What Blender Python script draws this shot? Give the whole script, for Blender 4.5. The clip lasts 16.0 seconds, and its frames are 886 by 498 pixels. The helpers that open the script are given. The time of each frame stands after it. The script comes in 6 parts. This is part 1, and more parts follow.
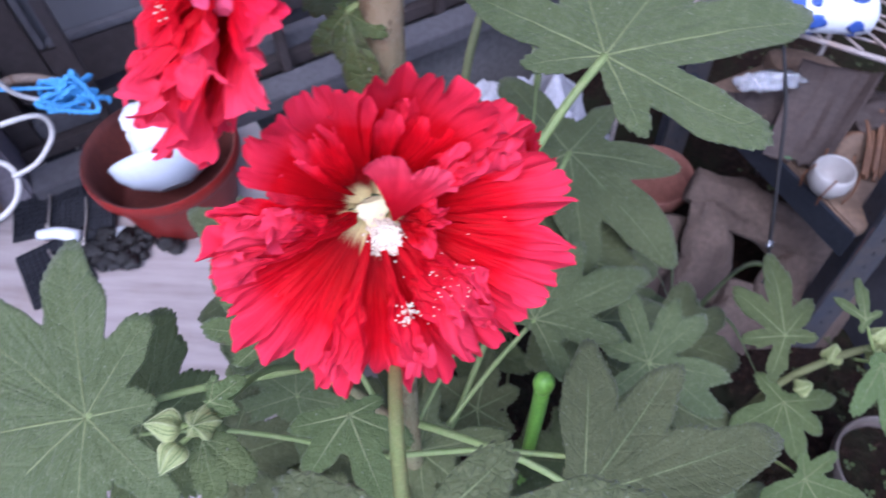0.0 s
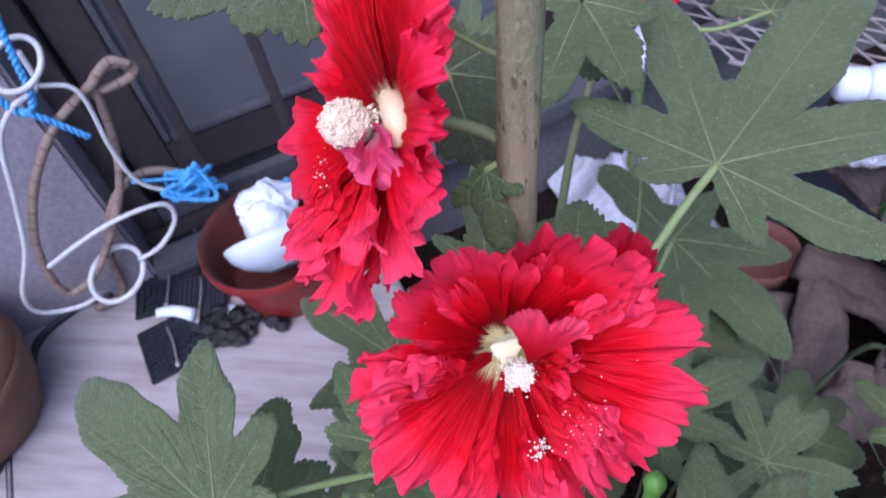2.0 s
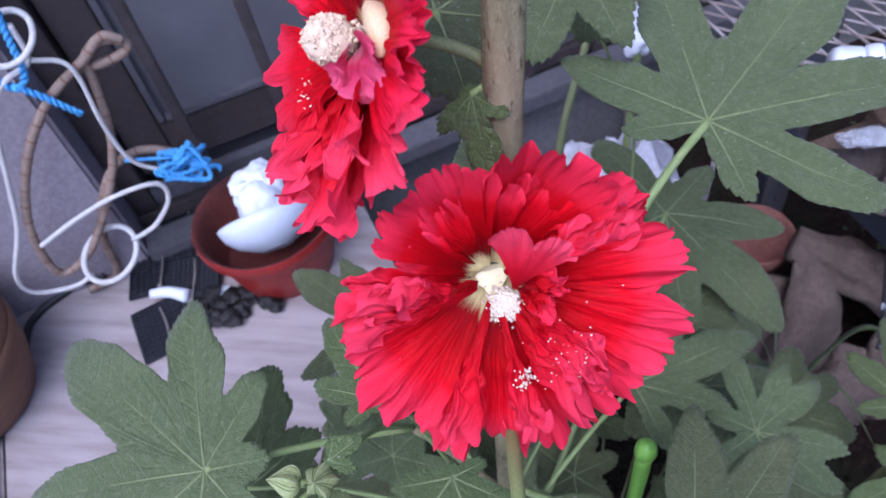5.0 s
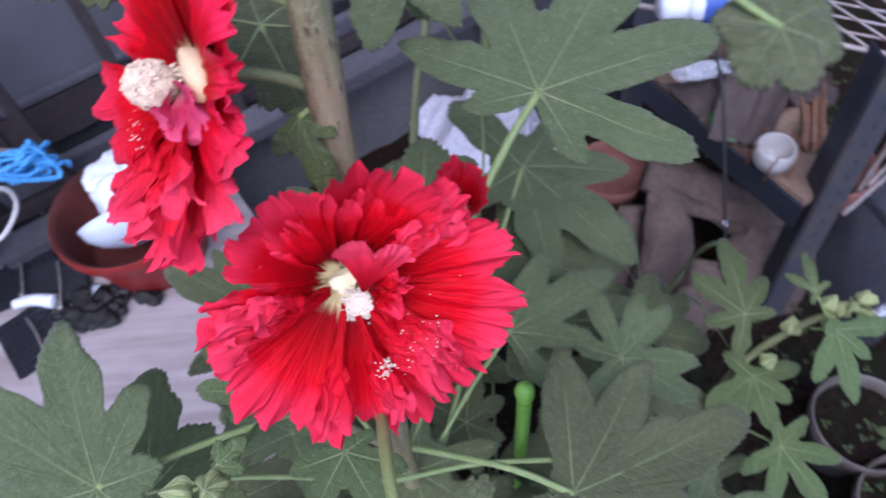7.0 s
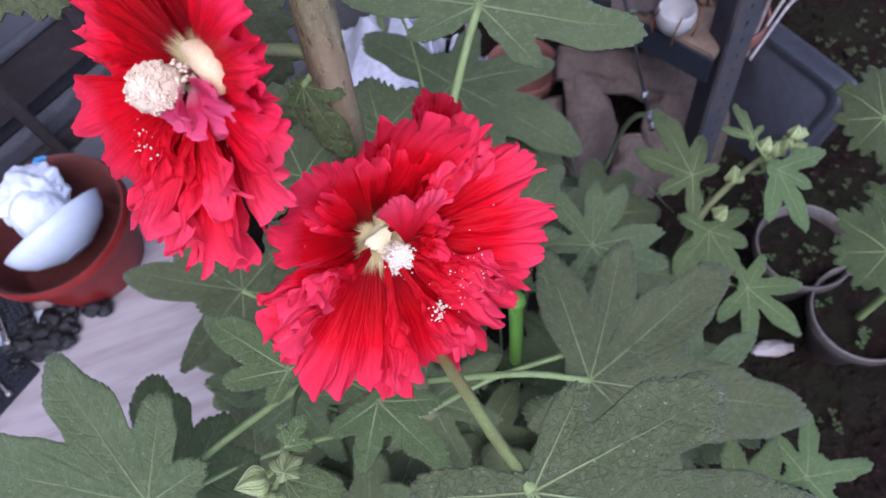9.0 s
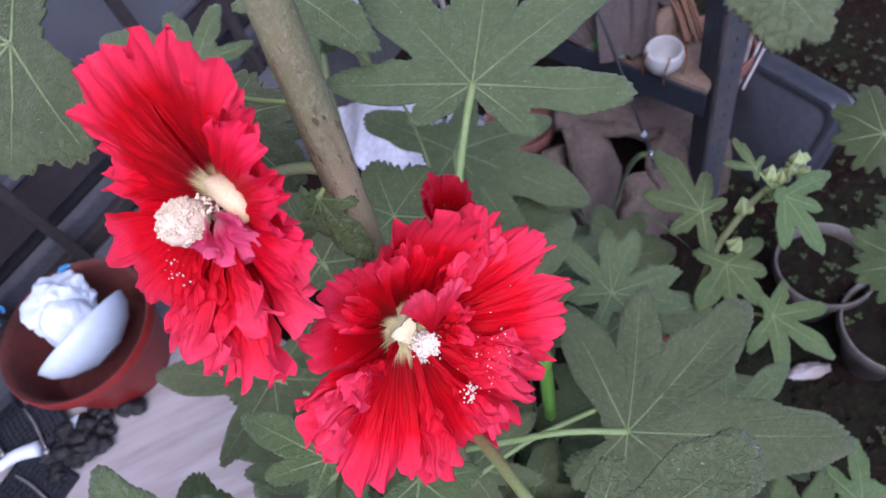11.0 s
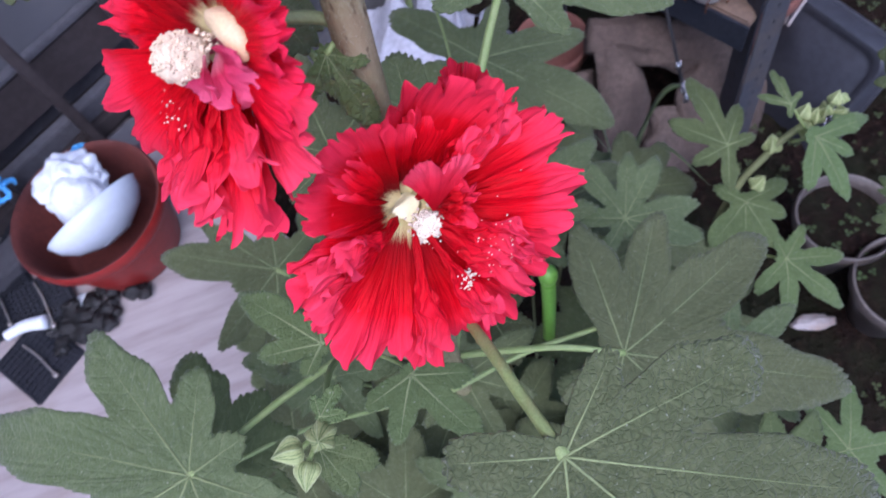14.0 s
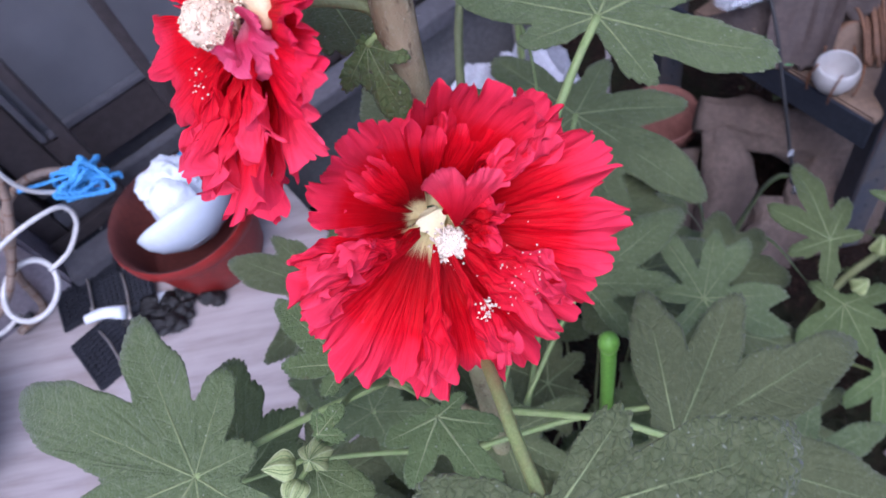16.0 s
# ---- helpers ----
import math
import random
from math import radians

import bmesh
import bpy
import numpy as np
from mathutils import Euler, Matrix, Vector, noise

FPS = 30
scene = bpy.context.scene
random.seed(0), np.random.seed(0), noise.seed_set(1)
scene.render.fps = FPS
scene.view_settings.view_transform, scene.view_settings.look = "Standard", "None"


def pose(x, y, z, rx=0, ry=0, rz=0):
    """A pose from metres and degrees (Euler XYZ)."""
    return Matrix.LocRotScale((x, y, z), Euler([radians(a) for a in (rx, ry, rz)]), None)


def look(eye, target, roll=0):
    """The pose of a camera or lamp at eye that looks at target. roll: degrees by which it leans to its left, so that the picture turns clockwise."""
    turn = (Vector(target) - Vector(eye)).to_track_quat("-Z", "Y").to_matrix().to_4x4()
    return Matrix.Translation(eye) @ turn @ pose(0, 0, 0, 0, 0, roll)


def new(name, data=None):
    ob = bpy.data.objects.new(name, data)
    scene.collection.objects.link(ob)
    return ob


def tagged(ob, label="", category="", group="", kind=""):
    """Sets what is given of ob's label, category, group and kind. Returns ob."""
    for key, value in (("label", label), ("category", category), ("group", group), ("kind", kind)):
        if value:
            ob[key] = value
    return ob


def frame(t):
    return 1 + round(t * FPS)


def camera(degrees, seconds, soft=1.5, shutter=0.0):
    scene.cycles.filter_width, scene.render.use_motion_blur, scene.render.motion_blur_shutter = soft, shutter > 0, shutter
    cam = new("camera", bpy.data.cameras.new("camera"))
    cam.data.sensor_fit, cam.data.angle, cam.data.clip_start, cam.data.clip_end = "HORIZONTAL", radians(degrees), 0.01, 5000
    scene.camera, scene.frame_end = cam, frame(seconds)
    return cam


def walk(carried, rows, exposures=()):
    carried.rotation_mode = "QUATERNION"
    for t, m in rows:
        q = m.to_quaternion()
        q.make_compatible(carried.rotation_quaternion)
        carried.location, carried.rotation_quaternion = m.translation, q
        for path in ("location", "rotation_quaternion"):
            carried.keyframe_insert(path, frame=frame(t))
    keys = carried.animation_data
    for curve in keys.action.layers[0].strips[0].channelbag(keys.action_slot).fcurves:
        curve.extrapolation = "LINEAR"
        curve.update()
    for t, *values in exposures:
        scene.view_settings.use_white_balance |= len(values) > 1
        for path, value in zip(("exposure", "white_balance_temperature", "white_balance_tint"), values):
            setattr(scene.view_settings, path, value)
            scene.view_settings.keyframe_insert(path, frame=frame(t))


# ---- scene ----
cam = camera(64.1, 16.0, soft=1.5, shutter=0.5)
cam.data.dof.use_dof, cam.data.dof.focus_distance, cam.data.dof.aperture_fstop = True, 0.25, 22.0
PATH = [
    (0, (0.02, 0.011, 0.856), (-0.109, 1.109, -0.811), -3.7),
    (0.5, (0.009, 0.007, 0.861), (-0.232, 1.107, -0.792), -5.9),
    (1, (0.007, 0.012, 0.87), (-0.308, 1.15, -0.744), -9.4),
    (1.5, (0.002, 0.012, 0.874), (-0.348, 1.19, -0.705), -10.1),
    (2, (0.007, 0.022, 0.88), (-0.371, 1.24, -0.66), -12.3),
    (2.5, (0.001, 0.008, 0.881), (-0.372, 1.282, -0.614), -10.9),
    (3, (0.006, 0.013, 0.881), (-0.364, 1.296, -0.608), -10.7),
    (3.5, (0.01, 0.014, 0.879), (-0.366, 1.292, -0.613), -11.0),
    (4, (0.01, 0.013, 0.872), (-0.367, 1.254, -0.65), -11.6),
    (6.5, (0.019, 0.0, 0.864), (-0.243, 1.182, -0.728), -9.4),
    (7, (0.026, 0.01, 0.889), (-0.029, 1.12, -0.774), -7.7),
    (7.5, (0.016, 0.0, 0.893), (0.1, 1.076, -0.792), -6.5),
    (8, (0.006, 0.016, 0.896), (0.076, 0.976, -0.857), -10.6),
    (8.5, (-0.003, 0.017, 0.895), (0.104, 0.92, -0.886), -12.1),
    (9, (-0.009, 0.019, 0.896), (0.101, 0.914, -0.889), -13.5),
    (9.5, (-0.012, 0.02, 0.9), (0.084, 0.94, -0.872), -16.2),
    (10, (-0.01, 0.02, 0.911), (0.084, 1.026, -0.815), -19.2),
    (12.5, (-0.003, 0.03, 0.904), (0.131, 1.081, -0.792), -20.6),
    (13, (-0.002, 0.028, 0.901), (0.133, 1.091, -0.789), -19.6),
    (13.5, (0.0, 0.027, 0.895), (0.11, 1.042, -0.825), -19.1),
    (14, (-0.009, 0.015, 0.893), (-0.005, 0.896, -0.902), -20.6),
    (14.5, (-0.009, 0.014, 0.892), (-0.046, 0.885, -0.908), -22.3),
    (15, (-0.006, 0.013, 0.891), (-0.034, 0.911, -0.896), -21.6),
    (15.5, (-0.003, 0.006, 0.88), (-0.085, 1.001, -0.853), -20.3),
    (16, (0.008, 0.008, 0.868), (-0.184, 1.085, -0.807), -20.5),
]
walk(cam, [(t, look(eye, target, roll)) for t, eye, target, roll in PATH], [(0.0, 1.04, 5090, 21), (0.8, 0.82, 5030, 21), (4.0, 0.82, 5000, 21), (6.5, 0.81, 5080, 21), (9.0, 0.80, 5150, 21), (16.0, 0.90, 5120, 21)])

# ---- light: open shade under an overcast sky ----
world = bpy.data.worlds.new("sky")
scene.world = world
world.use_nodes = True
wn_ = world.node_tree
sky = wn_.nodes.new("ShaderNodeTexSky")
sky.sky_type, sky.sun_disc = "NISHITA", False
sky.sun_elevation, sky.sun_rotation = radians(58), radians(200)
sky.air_density, sky.dust_density = 1.0, 4.0
back = wn_.nodes["Background"]
back.inputs["Strength"].default_value = 0.146
wn_.links.new(sky.outputs[0], back.inputs["Color"])
sun = new("sun", bpy.data.lights.new("sun", "SUN"))
sun.data.energy, sun.data.angle, sun.data.color = 1.0, radians(35), (1.0, 0.97, 0.95)
sun.matrix_world = look((0.3, -0.9, 2.2), (0, 0.1, 0.5))


# ---- materials ----
class Mat:
    """A node material with a Principled shader and short calls for its nodes."""

    def __init__(self, name, rough=0.6, metal=0.0, spec=0.4):
        self.m = bpy.data.materials.new(name)
        self.m.use_nodes = True
        self.t = self.m.node_tree
        self.p = self.t.nodes["Principled BSDF"]
        self.p.inputs["Roughness"].default_value = rough
        self.p.inputs["Metallic"].default_value = metal
        self.p.inputs["Specular IOR Level"].default_value = spec

    def node(self, kind, **sets):
        n = self.t.nodes.new("ShaderNode" + kind)
        if "data_type" in sets:
            n.data_type, n.blend_type = sets["data_type"], sets["blend_type"]
        if "operation" in sets:
            n.operation = sets["operation"]
        if "feature" in sets:
            n.feature = sets["feature"]
        return n

    def link(self, a, b):
        self.t.links.new(a, b)

    def coords(self, kind="Object"):
        return self.node("TexCoord").outputs[kind]

    def noise(self, vec, scale, detail=4.0, rough=0.55, stretch=None):
        if stretch:
            mp = self.node("Mapping")
            mp.inputs["Scale"].default_value = stretch
            self.link(vec, mp.inputs["Vector"])
            vec = mp.outputs[0]
        n = self.node("TexNoise")
        n.inputs["Scale"].default_value, n.inputs["Detail"].default_value, n.inputs["Roughness"].default_value = scale, detail, rough
        self.link(vec, n.inputs["Vector"])
        return n.outputs["Fac"]

    def ramp(self, fac, *stops):
        r = self.node("ValToRGB")
        el = r.color_ramp.elements
        while len(el) < len(stops):
            el.new(0.5)
        for e, (pos, col) in zip(el, stops):
            e.position, e.color = pos, (*col, 1) if len(col) == 3 else (col[0],) * 3 + (1,)
        self.link(fac, r.inputs[0])
        return r.outputs[0]

    def mix(self, fac, a, b, mode="MIX"):
        n = self.node("Mix", data_type="RGBA", blend_type=mode)
        for sock, v in ((n.inputs["Factor"], fac), (n.inputs[6], a), (n.inputs[7], b)):
            if isinstance(v, (int, float)):
                sock.default_value = v
            elif isinstance(v, tuple):
                sock.default_value = (*v, 1)
            else:
                self.link(v, sock)
        return n.outputs[2]

    def math(self, op, a, b=0.0, c=0.0):
        n = self.node("Math", operation=op)
        for sock, v in zip(n.inputs, (a, b, c)):
            if isinstance(v, (int, float)):
                sock.default_value = v
            else:
                self.link(v, sock)
        return n.outputs[0]

    def bump(self, height, strength=0.4, dist=0.001):
        n = self.node("Bump")
        n.inputs["Strength"].default_value, n.inputs["Distance"].default_value = strength, dist
        self.link(height, n.inputs["Height"])
        self.link(n.outputs[0], self.p.inputs["Normal"])
        return self

    def colour(self, c):
        if isinstance(c, tuple):
            self.p.inputs["Base Color"].default_value = (*c, 1)
        else:
            self.link(c, self.p.inputs["Base Color"])
        return self

    def through_light(self, c, fac):
        """Mixes in light that passes through a thin sheet."""
        tr, mx = self.node("BsdfTranslucent"), self.node("MixShader")
        if isinstance(c, tuple):
            tr.inputs[0].default_value = (*c, 1)
        else:
            self.link(c, tr.inputs[0])
        mx.inputs[0].default_value = fac
        self.link(self.p.outputs[0], mx.inputs[1])
        self.link(tr.outputs[0], mx.inputs[2])
        self.link(mx.outputs[0], self.t.nodes["Material Output"].inputs["Surface"])
        return self


def plain(name, a, b, scale, rough=0.6, metal=0.0, bump=0.25, dist=0.001, fine=None, stretch=None, dirt=0.45):
    """A surface that drifts between two colours, with stains and grain."""
    m = Mat(name, rough, metal)
    o = m.coords()
    big = m.noise(o, scale, 5, 0.6, stretch)
    small = m.noise(o, fine or scale * 9, 4, 0.6, stretch)
    col = m.mix(m.ramp(big, (0.3, (0,)), (0.7, (1,))), a, b)
    dark = tuple(0.62 * (p + q) / 2 for p, q in zip(a, b))
    col = m.mix(m.math("MULTIPLY", m.ramp(small, (0.42, (1,)), (0.58, (0,))), dirt), col, dark)
    m.colour(col)
    m.bump(m.math("ADD", big, small), bump, dist)
    return m.m


def petal_material(name, deep, mid, edge, throat, heart=None, veins=0.72, cream=0.07):
    m = Mat(name, 0.45, 0, 0.07)
    uv = m.coords("UV")
    sep = m.node("SeparateXYZ")
    m.link(uv, sep.inputs[0])
    v = sep.outputs[1]
    lines = m.noise(uv, 1.0, 2, 0.5, (64, 1.0, 1))
    fine = m.noise(uv, 1.0, 2, 0.5, (120, 2.4, 1))
    blotch = m.noise(m.coords(), 60, 4)
    shift = m.math("ADD", v, m.math("MULTIPLY", m.math("SUBTRACT", blotch, 0.5), 0.35))
    col = m.ramp(shift, (0.0, throat), (0.15, tuple(0.55 * a + 0.45 * b for a, b in zip(throat, deep))), (0.36, deep), (0.64, mid), (0.78, tuple(0.45 * a + 0.55 * b for a, b in zip(mid, edge))), (1.0, edge))
    if heart:
        base = m.math("ADD", v, m.math("MULTIPLY", m.math("SUBTRACT", lines, 0.5), 0.28))
        col = m.mix(m.ramp(base, (cream, (1,)), (cream * 2, (0,))), col, heart)
    ridge = m.math("ABSOLUTE", m.math("SUBTRACT", lines, 0.5))
    thin = m.math("ABSOLUTE", m.math("SUBTRACT", fine, 0.5))
    streak = m.math("MAXIMUM", m.ramp(ridge, (0.0, (1,)), (0.017, (0.7,)), (0.044, (0,))), m.ramp(thin, (0.0, (0.4,)), (0.035, (0,))))
    fade = m.ramp(v, (0.10, (0.6,)), (0.22, (veins,)), (0.45, (veins * 0.9,)), (0.70, (veins * 0.6,)), (0.95, (0.08,)))
    if heart:
        fade = m.math("MULTIPLY", fade, m.ramp(v, (cream * 1.4, (0,)), (cream * 2.8, (1,))))
    col = m.mix(m.math("MULTIPLY", streak, fade), col, tuple(0.38 * c for c in deep))
    pale = m.math("MULTIPLY", m.ramp(fine, (0.54, (0,)), (0.66, (1,))), m.ramp(v, (0.45, (0,)), (0.9, (0.16,))))
    col = m.mix(pale, col, tuple(min(1, 1.04 * c + 0.035) for c in edge))
    m.colour(col)
    cell = m.noise(m.coords(), 700, 3)
    m.bump(m.math("ADD", m.math("MULTIPLY", lines, 0.4), m.math("ADD", m.math("MULTIPLY", fine, 0.3), m.math("MULTIPLY", cell, 0.30))), 0.75, 0.0011)
    m.through_light(col, 0.30)
    return m.m


def leaf_material(name, a, b, pale, rough=0.62, trans=0.25, vein=0.14, relief=1.3, cell=420, ribs=0.5):
    m = Mat(name, rough, 0, 0.3)
    m.p.inputs["Sheen Weight"].default_value, m.p.inputs["Sheen Roughness"].default_value = 0.22, 0.45
    uv, o = m.coords("UV"), m.coords()
    sep = m.node("SeparateXYZ")
    m.link(uv, sep.inputs[0])
    s, d = sep.outputs[0], m.math("ABSOLUTE", sep.outputs[1])
    wob = m.math("MULTIPLY", m.math("SUBTRACT", m.noise(o, 55, 3), 0.5), 0.10)
    run = m.math("ADD", m.math("SUBTRACT", s, m.math("MULTIPLY", d, 0.95)), wob)
    saw = m.math("ABSOLUTE", m.math("SUBTRACT", m.math("FRACT", m.math("MULTIPLY", run, 7.5)), 0.5))
    side = m.ramp(saw, (0.0, (1,)), (0.045, (0.6,)), (0.11, (0,)))
    cells = m.node("TexVoronoi", feature="DISTANCE_TO_EDGE")
    cells.inputs["Scale"].default_value = cell
    warp = m.node("VectorMath", operation="MULTIPLY_ADD")
    wave = m.node("TexNoise")
    wave.inputs["Scale"].default_value = cell * 0.8
    m.link(o, wave.inputs["Vector"])
    m.link(wave.outputs["Color"], warp.inputs[0])
    warp.inputs[1].default_value = (1.3 / cell,) * 3
    m.link(o, warp.inputs[2])
    m.link(warp.outputs[0], cells.inputs["Vector"])
    net = m.ramp(cells.outputs["Distance"], (0.0, (0,)), (0.10, (0.55,)), (0.28, (0.9,)), (0.6, (1,)))
    big, dust, fuzz = m.noise(o, 26, 5), m.noise(o, 260, 4), m.noise(o, 1500, 3)
    col = m.mix(m.ramp(big, (0.32, (0,)), (0.68, (1,))), a, b)
    col = m.mix(m.math("MULTIPLY", m.ramp(dust, (0.50, (0,)), (0.66, (1,))), 0.3), col, pale)
    col = m.mix(m.math("MULTIPLY", side, vein), col, pale)
    spot = m.ramp(m.noise(o, 90, 2), (0.74, (0,)), (0.78, (0.55,)))
    col = m.mix(spot, col, (0.10, 0.085, 0.04))
    speck = m.ramp(m.noise(o, 620, 1), (0.72, (0,)), (0.77, (0.6,)))
    col = m.mix(speck, col, (0.36, 0.37, 0.29))
    rnd = m.node("ObjectInfo").outputs["Random"]
    hsv = m.node("HueSaturation")
    m.link(m.math("ADD", 0.82, m.math("MULTIPLY", rnd, 0.36)), hsv.inputs["Value"])
    m.link(m.math("ADD", 0.485, m.math("MULTIPLY", rnd, 0.03)), hsv.inputs["Hue"])
    m.link(col, hsv.inputs["Color"])
    m.colour(hsv.outputs[0])
    h = m.math("ADD", m.math("MULTIPLY", net, 0.5), m.math("ADD", m.math("MULTIPLY", side, -ribs), m.math("ADD", m.math("MULTIPLY", big, 1.2), m.math("MULTIPLY", fuzz, 0.25))))
    m.bump(h, min(1.0, 0.55 * relief), 0.0009 * relief)
    m.through_light(hsv.outputs[0], trans)
    return m.m


def stem_material():
    m = Mat("stem_brown", 0.8, 0, 0.2)
    o = m.coords()
    streak = m.noise(o, 70, 5, 0.65, (1.5, 1.5, 0.16))
    broad = m.noise(o, 16, 4, 0.5, (1, 1, 0.5))
    col = m.ramp(streak, (0.34, (0.17, 0.118, 0.068)), (0.50, (0.28, 0.212, 0.122)), (0.64, (0.34, 0.275, 0.165)))
    col = m.mix(m.ramp(broad, (0.42, (0,)), (0.58, (0.8,))), col, (0.20, 0.225, 0.105))
    scar = m.noise(o, 55, 3, 0.5, (1.6, 1.6, 0.55))
    col = m.mix(m.ramp(scar, (0.61, (0,)), (0.70, (0.65,))), col, (0.11, 0.055, 0.032))
    speck = m.noise(o, 520, 3, 0.6, (1, 1, 0.6))
    col = m.mix(m.ramp(speck, (0.54, (0,)), (0.66, (0.35,))), col, (0.40, 0.37, 0.25))
    dash = m.noise(o, 260, 2, 0.5, (1.6, 1.6, 0.45))
    col = m.mix(m.ramp(dash, (0.62, (0,)), (0.70, (0.75,))), col, (0.090, 0.060, 0.034))
    m.colour(col)
    m.bump(m.math("ADD", streak, m.math("ADD", speck, m.noise(o, 900, 3))), 0.6, 0.0008)
    return m.m


RED = petal_material("red_petal", (0.57, 0.0005, 0.004), (0.78, 0.0024, 0.014), (0.86, 0.040, 0.095), (0.10, 0.004, 0.008), heart=(0.82, 0.70, 0.34), veins=0.60)
# Lower deep and mid reds: the hollow petals' shade is painted into them
RED_SMOOTH = petal_material("red_petal_smooth", (0.38, 0.0005, 0.003), (0.60, 0.0012, 0.007), (0.86, 0.036, 0.088), (0.10, 0.004, 0.008), heart=(0.82, 0.70, 0.34), veins=0.16)
RED_BACK = petal_material("red_petal_inner", (0.62, 0.002, 0.010), (0.78, 0.011, 0.034), (0.85, 0.056, 0.120), (0.40, 0.002, 0.006))
RED_CREAM = petal_material("red_petal_cream_base", (0.52, 0.0005, 0.004), (0.73, 0.0024, 0.017), (0.85, 0.028, 0.090), (0.10, 0.004, 0.008), heart=(0.80, 0.66, 0.34), cream=0.17)
HEART = petal_material("heart_petal", (0.60, 0.006, 0.020), (0.76, 0.026, 0.062), (0.82, 0.075, 0.140), (0.45, 0.003, 0.008), veins=0.3)
ROSE = petal_material("rose_petal", (0.62, 0.032, 0.092), (0.71, 0.062, 0.155), (0.78, 0.115, 0.225), (0.70, 0.30, 0.34), veins=0.2)
DRY_PETAL = plain("dry_petal", (0.17, 0.020, 0.022), (0.10, 0.016, 0.015), 80, 0.7)
LEAF = leaf_material("leaf_green", (0.092, 0.114, 0.043), (0.116, 0.139, 0.056), (0.195, 0.214, 0.108))
# Darker than LEAF: the near leaf's weaker light is partly put into its colour
LEAF_ROUGH = leaf_material("leaf_quilted", (0.076, 0.089, 0.033), (0.094, 0.108, 0.042), (0.18, 0.188, 0.092), relief=1.45, cell=430, ribs=0.4)
LEAF_YOUNG = leaf_material("leaf_young", (0.086, 0.122, 0.038), (0.106, 0.145, 0.048), (0.175, 0.22, 0.092), vein=0.15)
LEAF_OLD = leaf_material("leaf_olive", (0.048, 0.070, 0.017), (0.064, 0.088, 0.024), (0.105, 0.122, 0.048), vein=0.12)
LEAF_STEM = leaf_material("leaf_dark_olive", (0.074, 0.100, 0.026), (0.100, 0.128, 0.038), (0.15, 0.17, 0.08), vein=0.25, relief=1.4)
VEIN = plain("vein_pale_green", (0.235, 0.27, 0.115), (0.175, 0.21, 0.088), 40, 0.6)
STALK = plain("petiole_green", (0.22, 0.30, 0.09), (0.29, 0.34, 0.14), 60, 0.55, bump=0.4, stretch=(3, 3, 0.5))
STEM = stem_material()
STEM_GREEN = plain("stem_olive", (0.15, 0.17, 0.065), (0.19, 0.20, 0.09), 50, 0.65, bump=0.4, stretch=(2, 2, 0.5))
HAIR = plain("stem_hair", (0.55, 0.53, 0.42), (0.48, 0.46, 0.36), 80, 0.7)
CREAM = plain("throat_cream", (0.88, 0.76, 0.40), (0.90, 0.82, 0.54), 120, 0.55, dirt=0.15)
PETALOID = plain("petaloid_cream", (0.68, 0.48, 0.25), (0.76, 0.58, 0.35), 160, 0.5, dirt=0.3)
ANTHER = plain("anther_cream", (0.74, 0.56, 0.38), (0.78, 0.63, 0.46), 60, 0.8, bump=0.5, dirt=0.3)
POLLEN = plain("pollen", (0.80, 0.66, 0.50), (0.84, 0.72, 0.58), 400, 0.8)
RIB = plain("bud_rib", (0.42, 0.45, 0.24), (0.36, 0.40, 0.20), 90, 0.7)
BUDVEIN = plain("bud_vein", (0.13, 0.19, 0.06), (0.16, 0.22, 0.08), 90, 0.7)
BUDGREEN = plain("bud_green", (0.27, 0.31, 0.115), (0.35, 0.39, 0.17), 90, 0.65, bump=0.5)
DISH = plain("dark_green_plastic", (0.035, 0.15, 0.035), (0.045, 0.18, 0.045), 30, 0.4, bump=0.05)
TUBEGREEN = plain("green_plastic", (0.20, 0.44, 0.06), (0.24, 0.48, 0.08), 30, 0.3, bump=0.05)


def ground_materials():
    m = Mat("soil", 0.95, 0, 0.15)
    o = m.coords()
    a, b = m.noise(o, 9, 6, 0.65), m.noise(o, 95, 6, 0.7)
    col = m.ramp(b, (0.3, (0.0055, 0.0033, 0.0025)), (0.55, (0.019, 0.0100, 0.0070)), (0.75, (0.062, 0.034, 0.024)))
    col = m.mix(m.ramp(a, (0.44, (0,)), (0.62, (0.7,))), col, (0.017, 0.021, 0.009))
    m.colour(col)
    m.bump(m.math("ADD", a, b), 1.0, 0.012)
    soil = m.m
    m = Mat("paving", 0.55, 0, 0.35)
    o = m.coords()
    grain = m.noise(o, 5, 6, 0.6, (1.2, 9, 1))
    stain = m.noise(o, 7, 5, 0.6)
    col = m.ramp(grain, (0.30, (0.22, 0.18, 0.175)), (0.52, (0.32, 0.275, 0.27)), (0.70, (0.37, 0.325, 0.32)))
    col = m.mix(m.ramp(stain, (0.52, (0,)), (0.75, (0.55,))), col, (0.22, 0.165, 0.135))
    m.colour(col)
    m.bump(grain, 0.2, 0.001)
    return soil, m.m


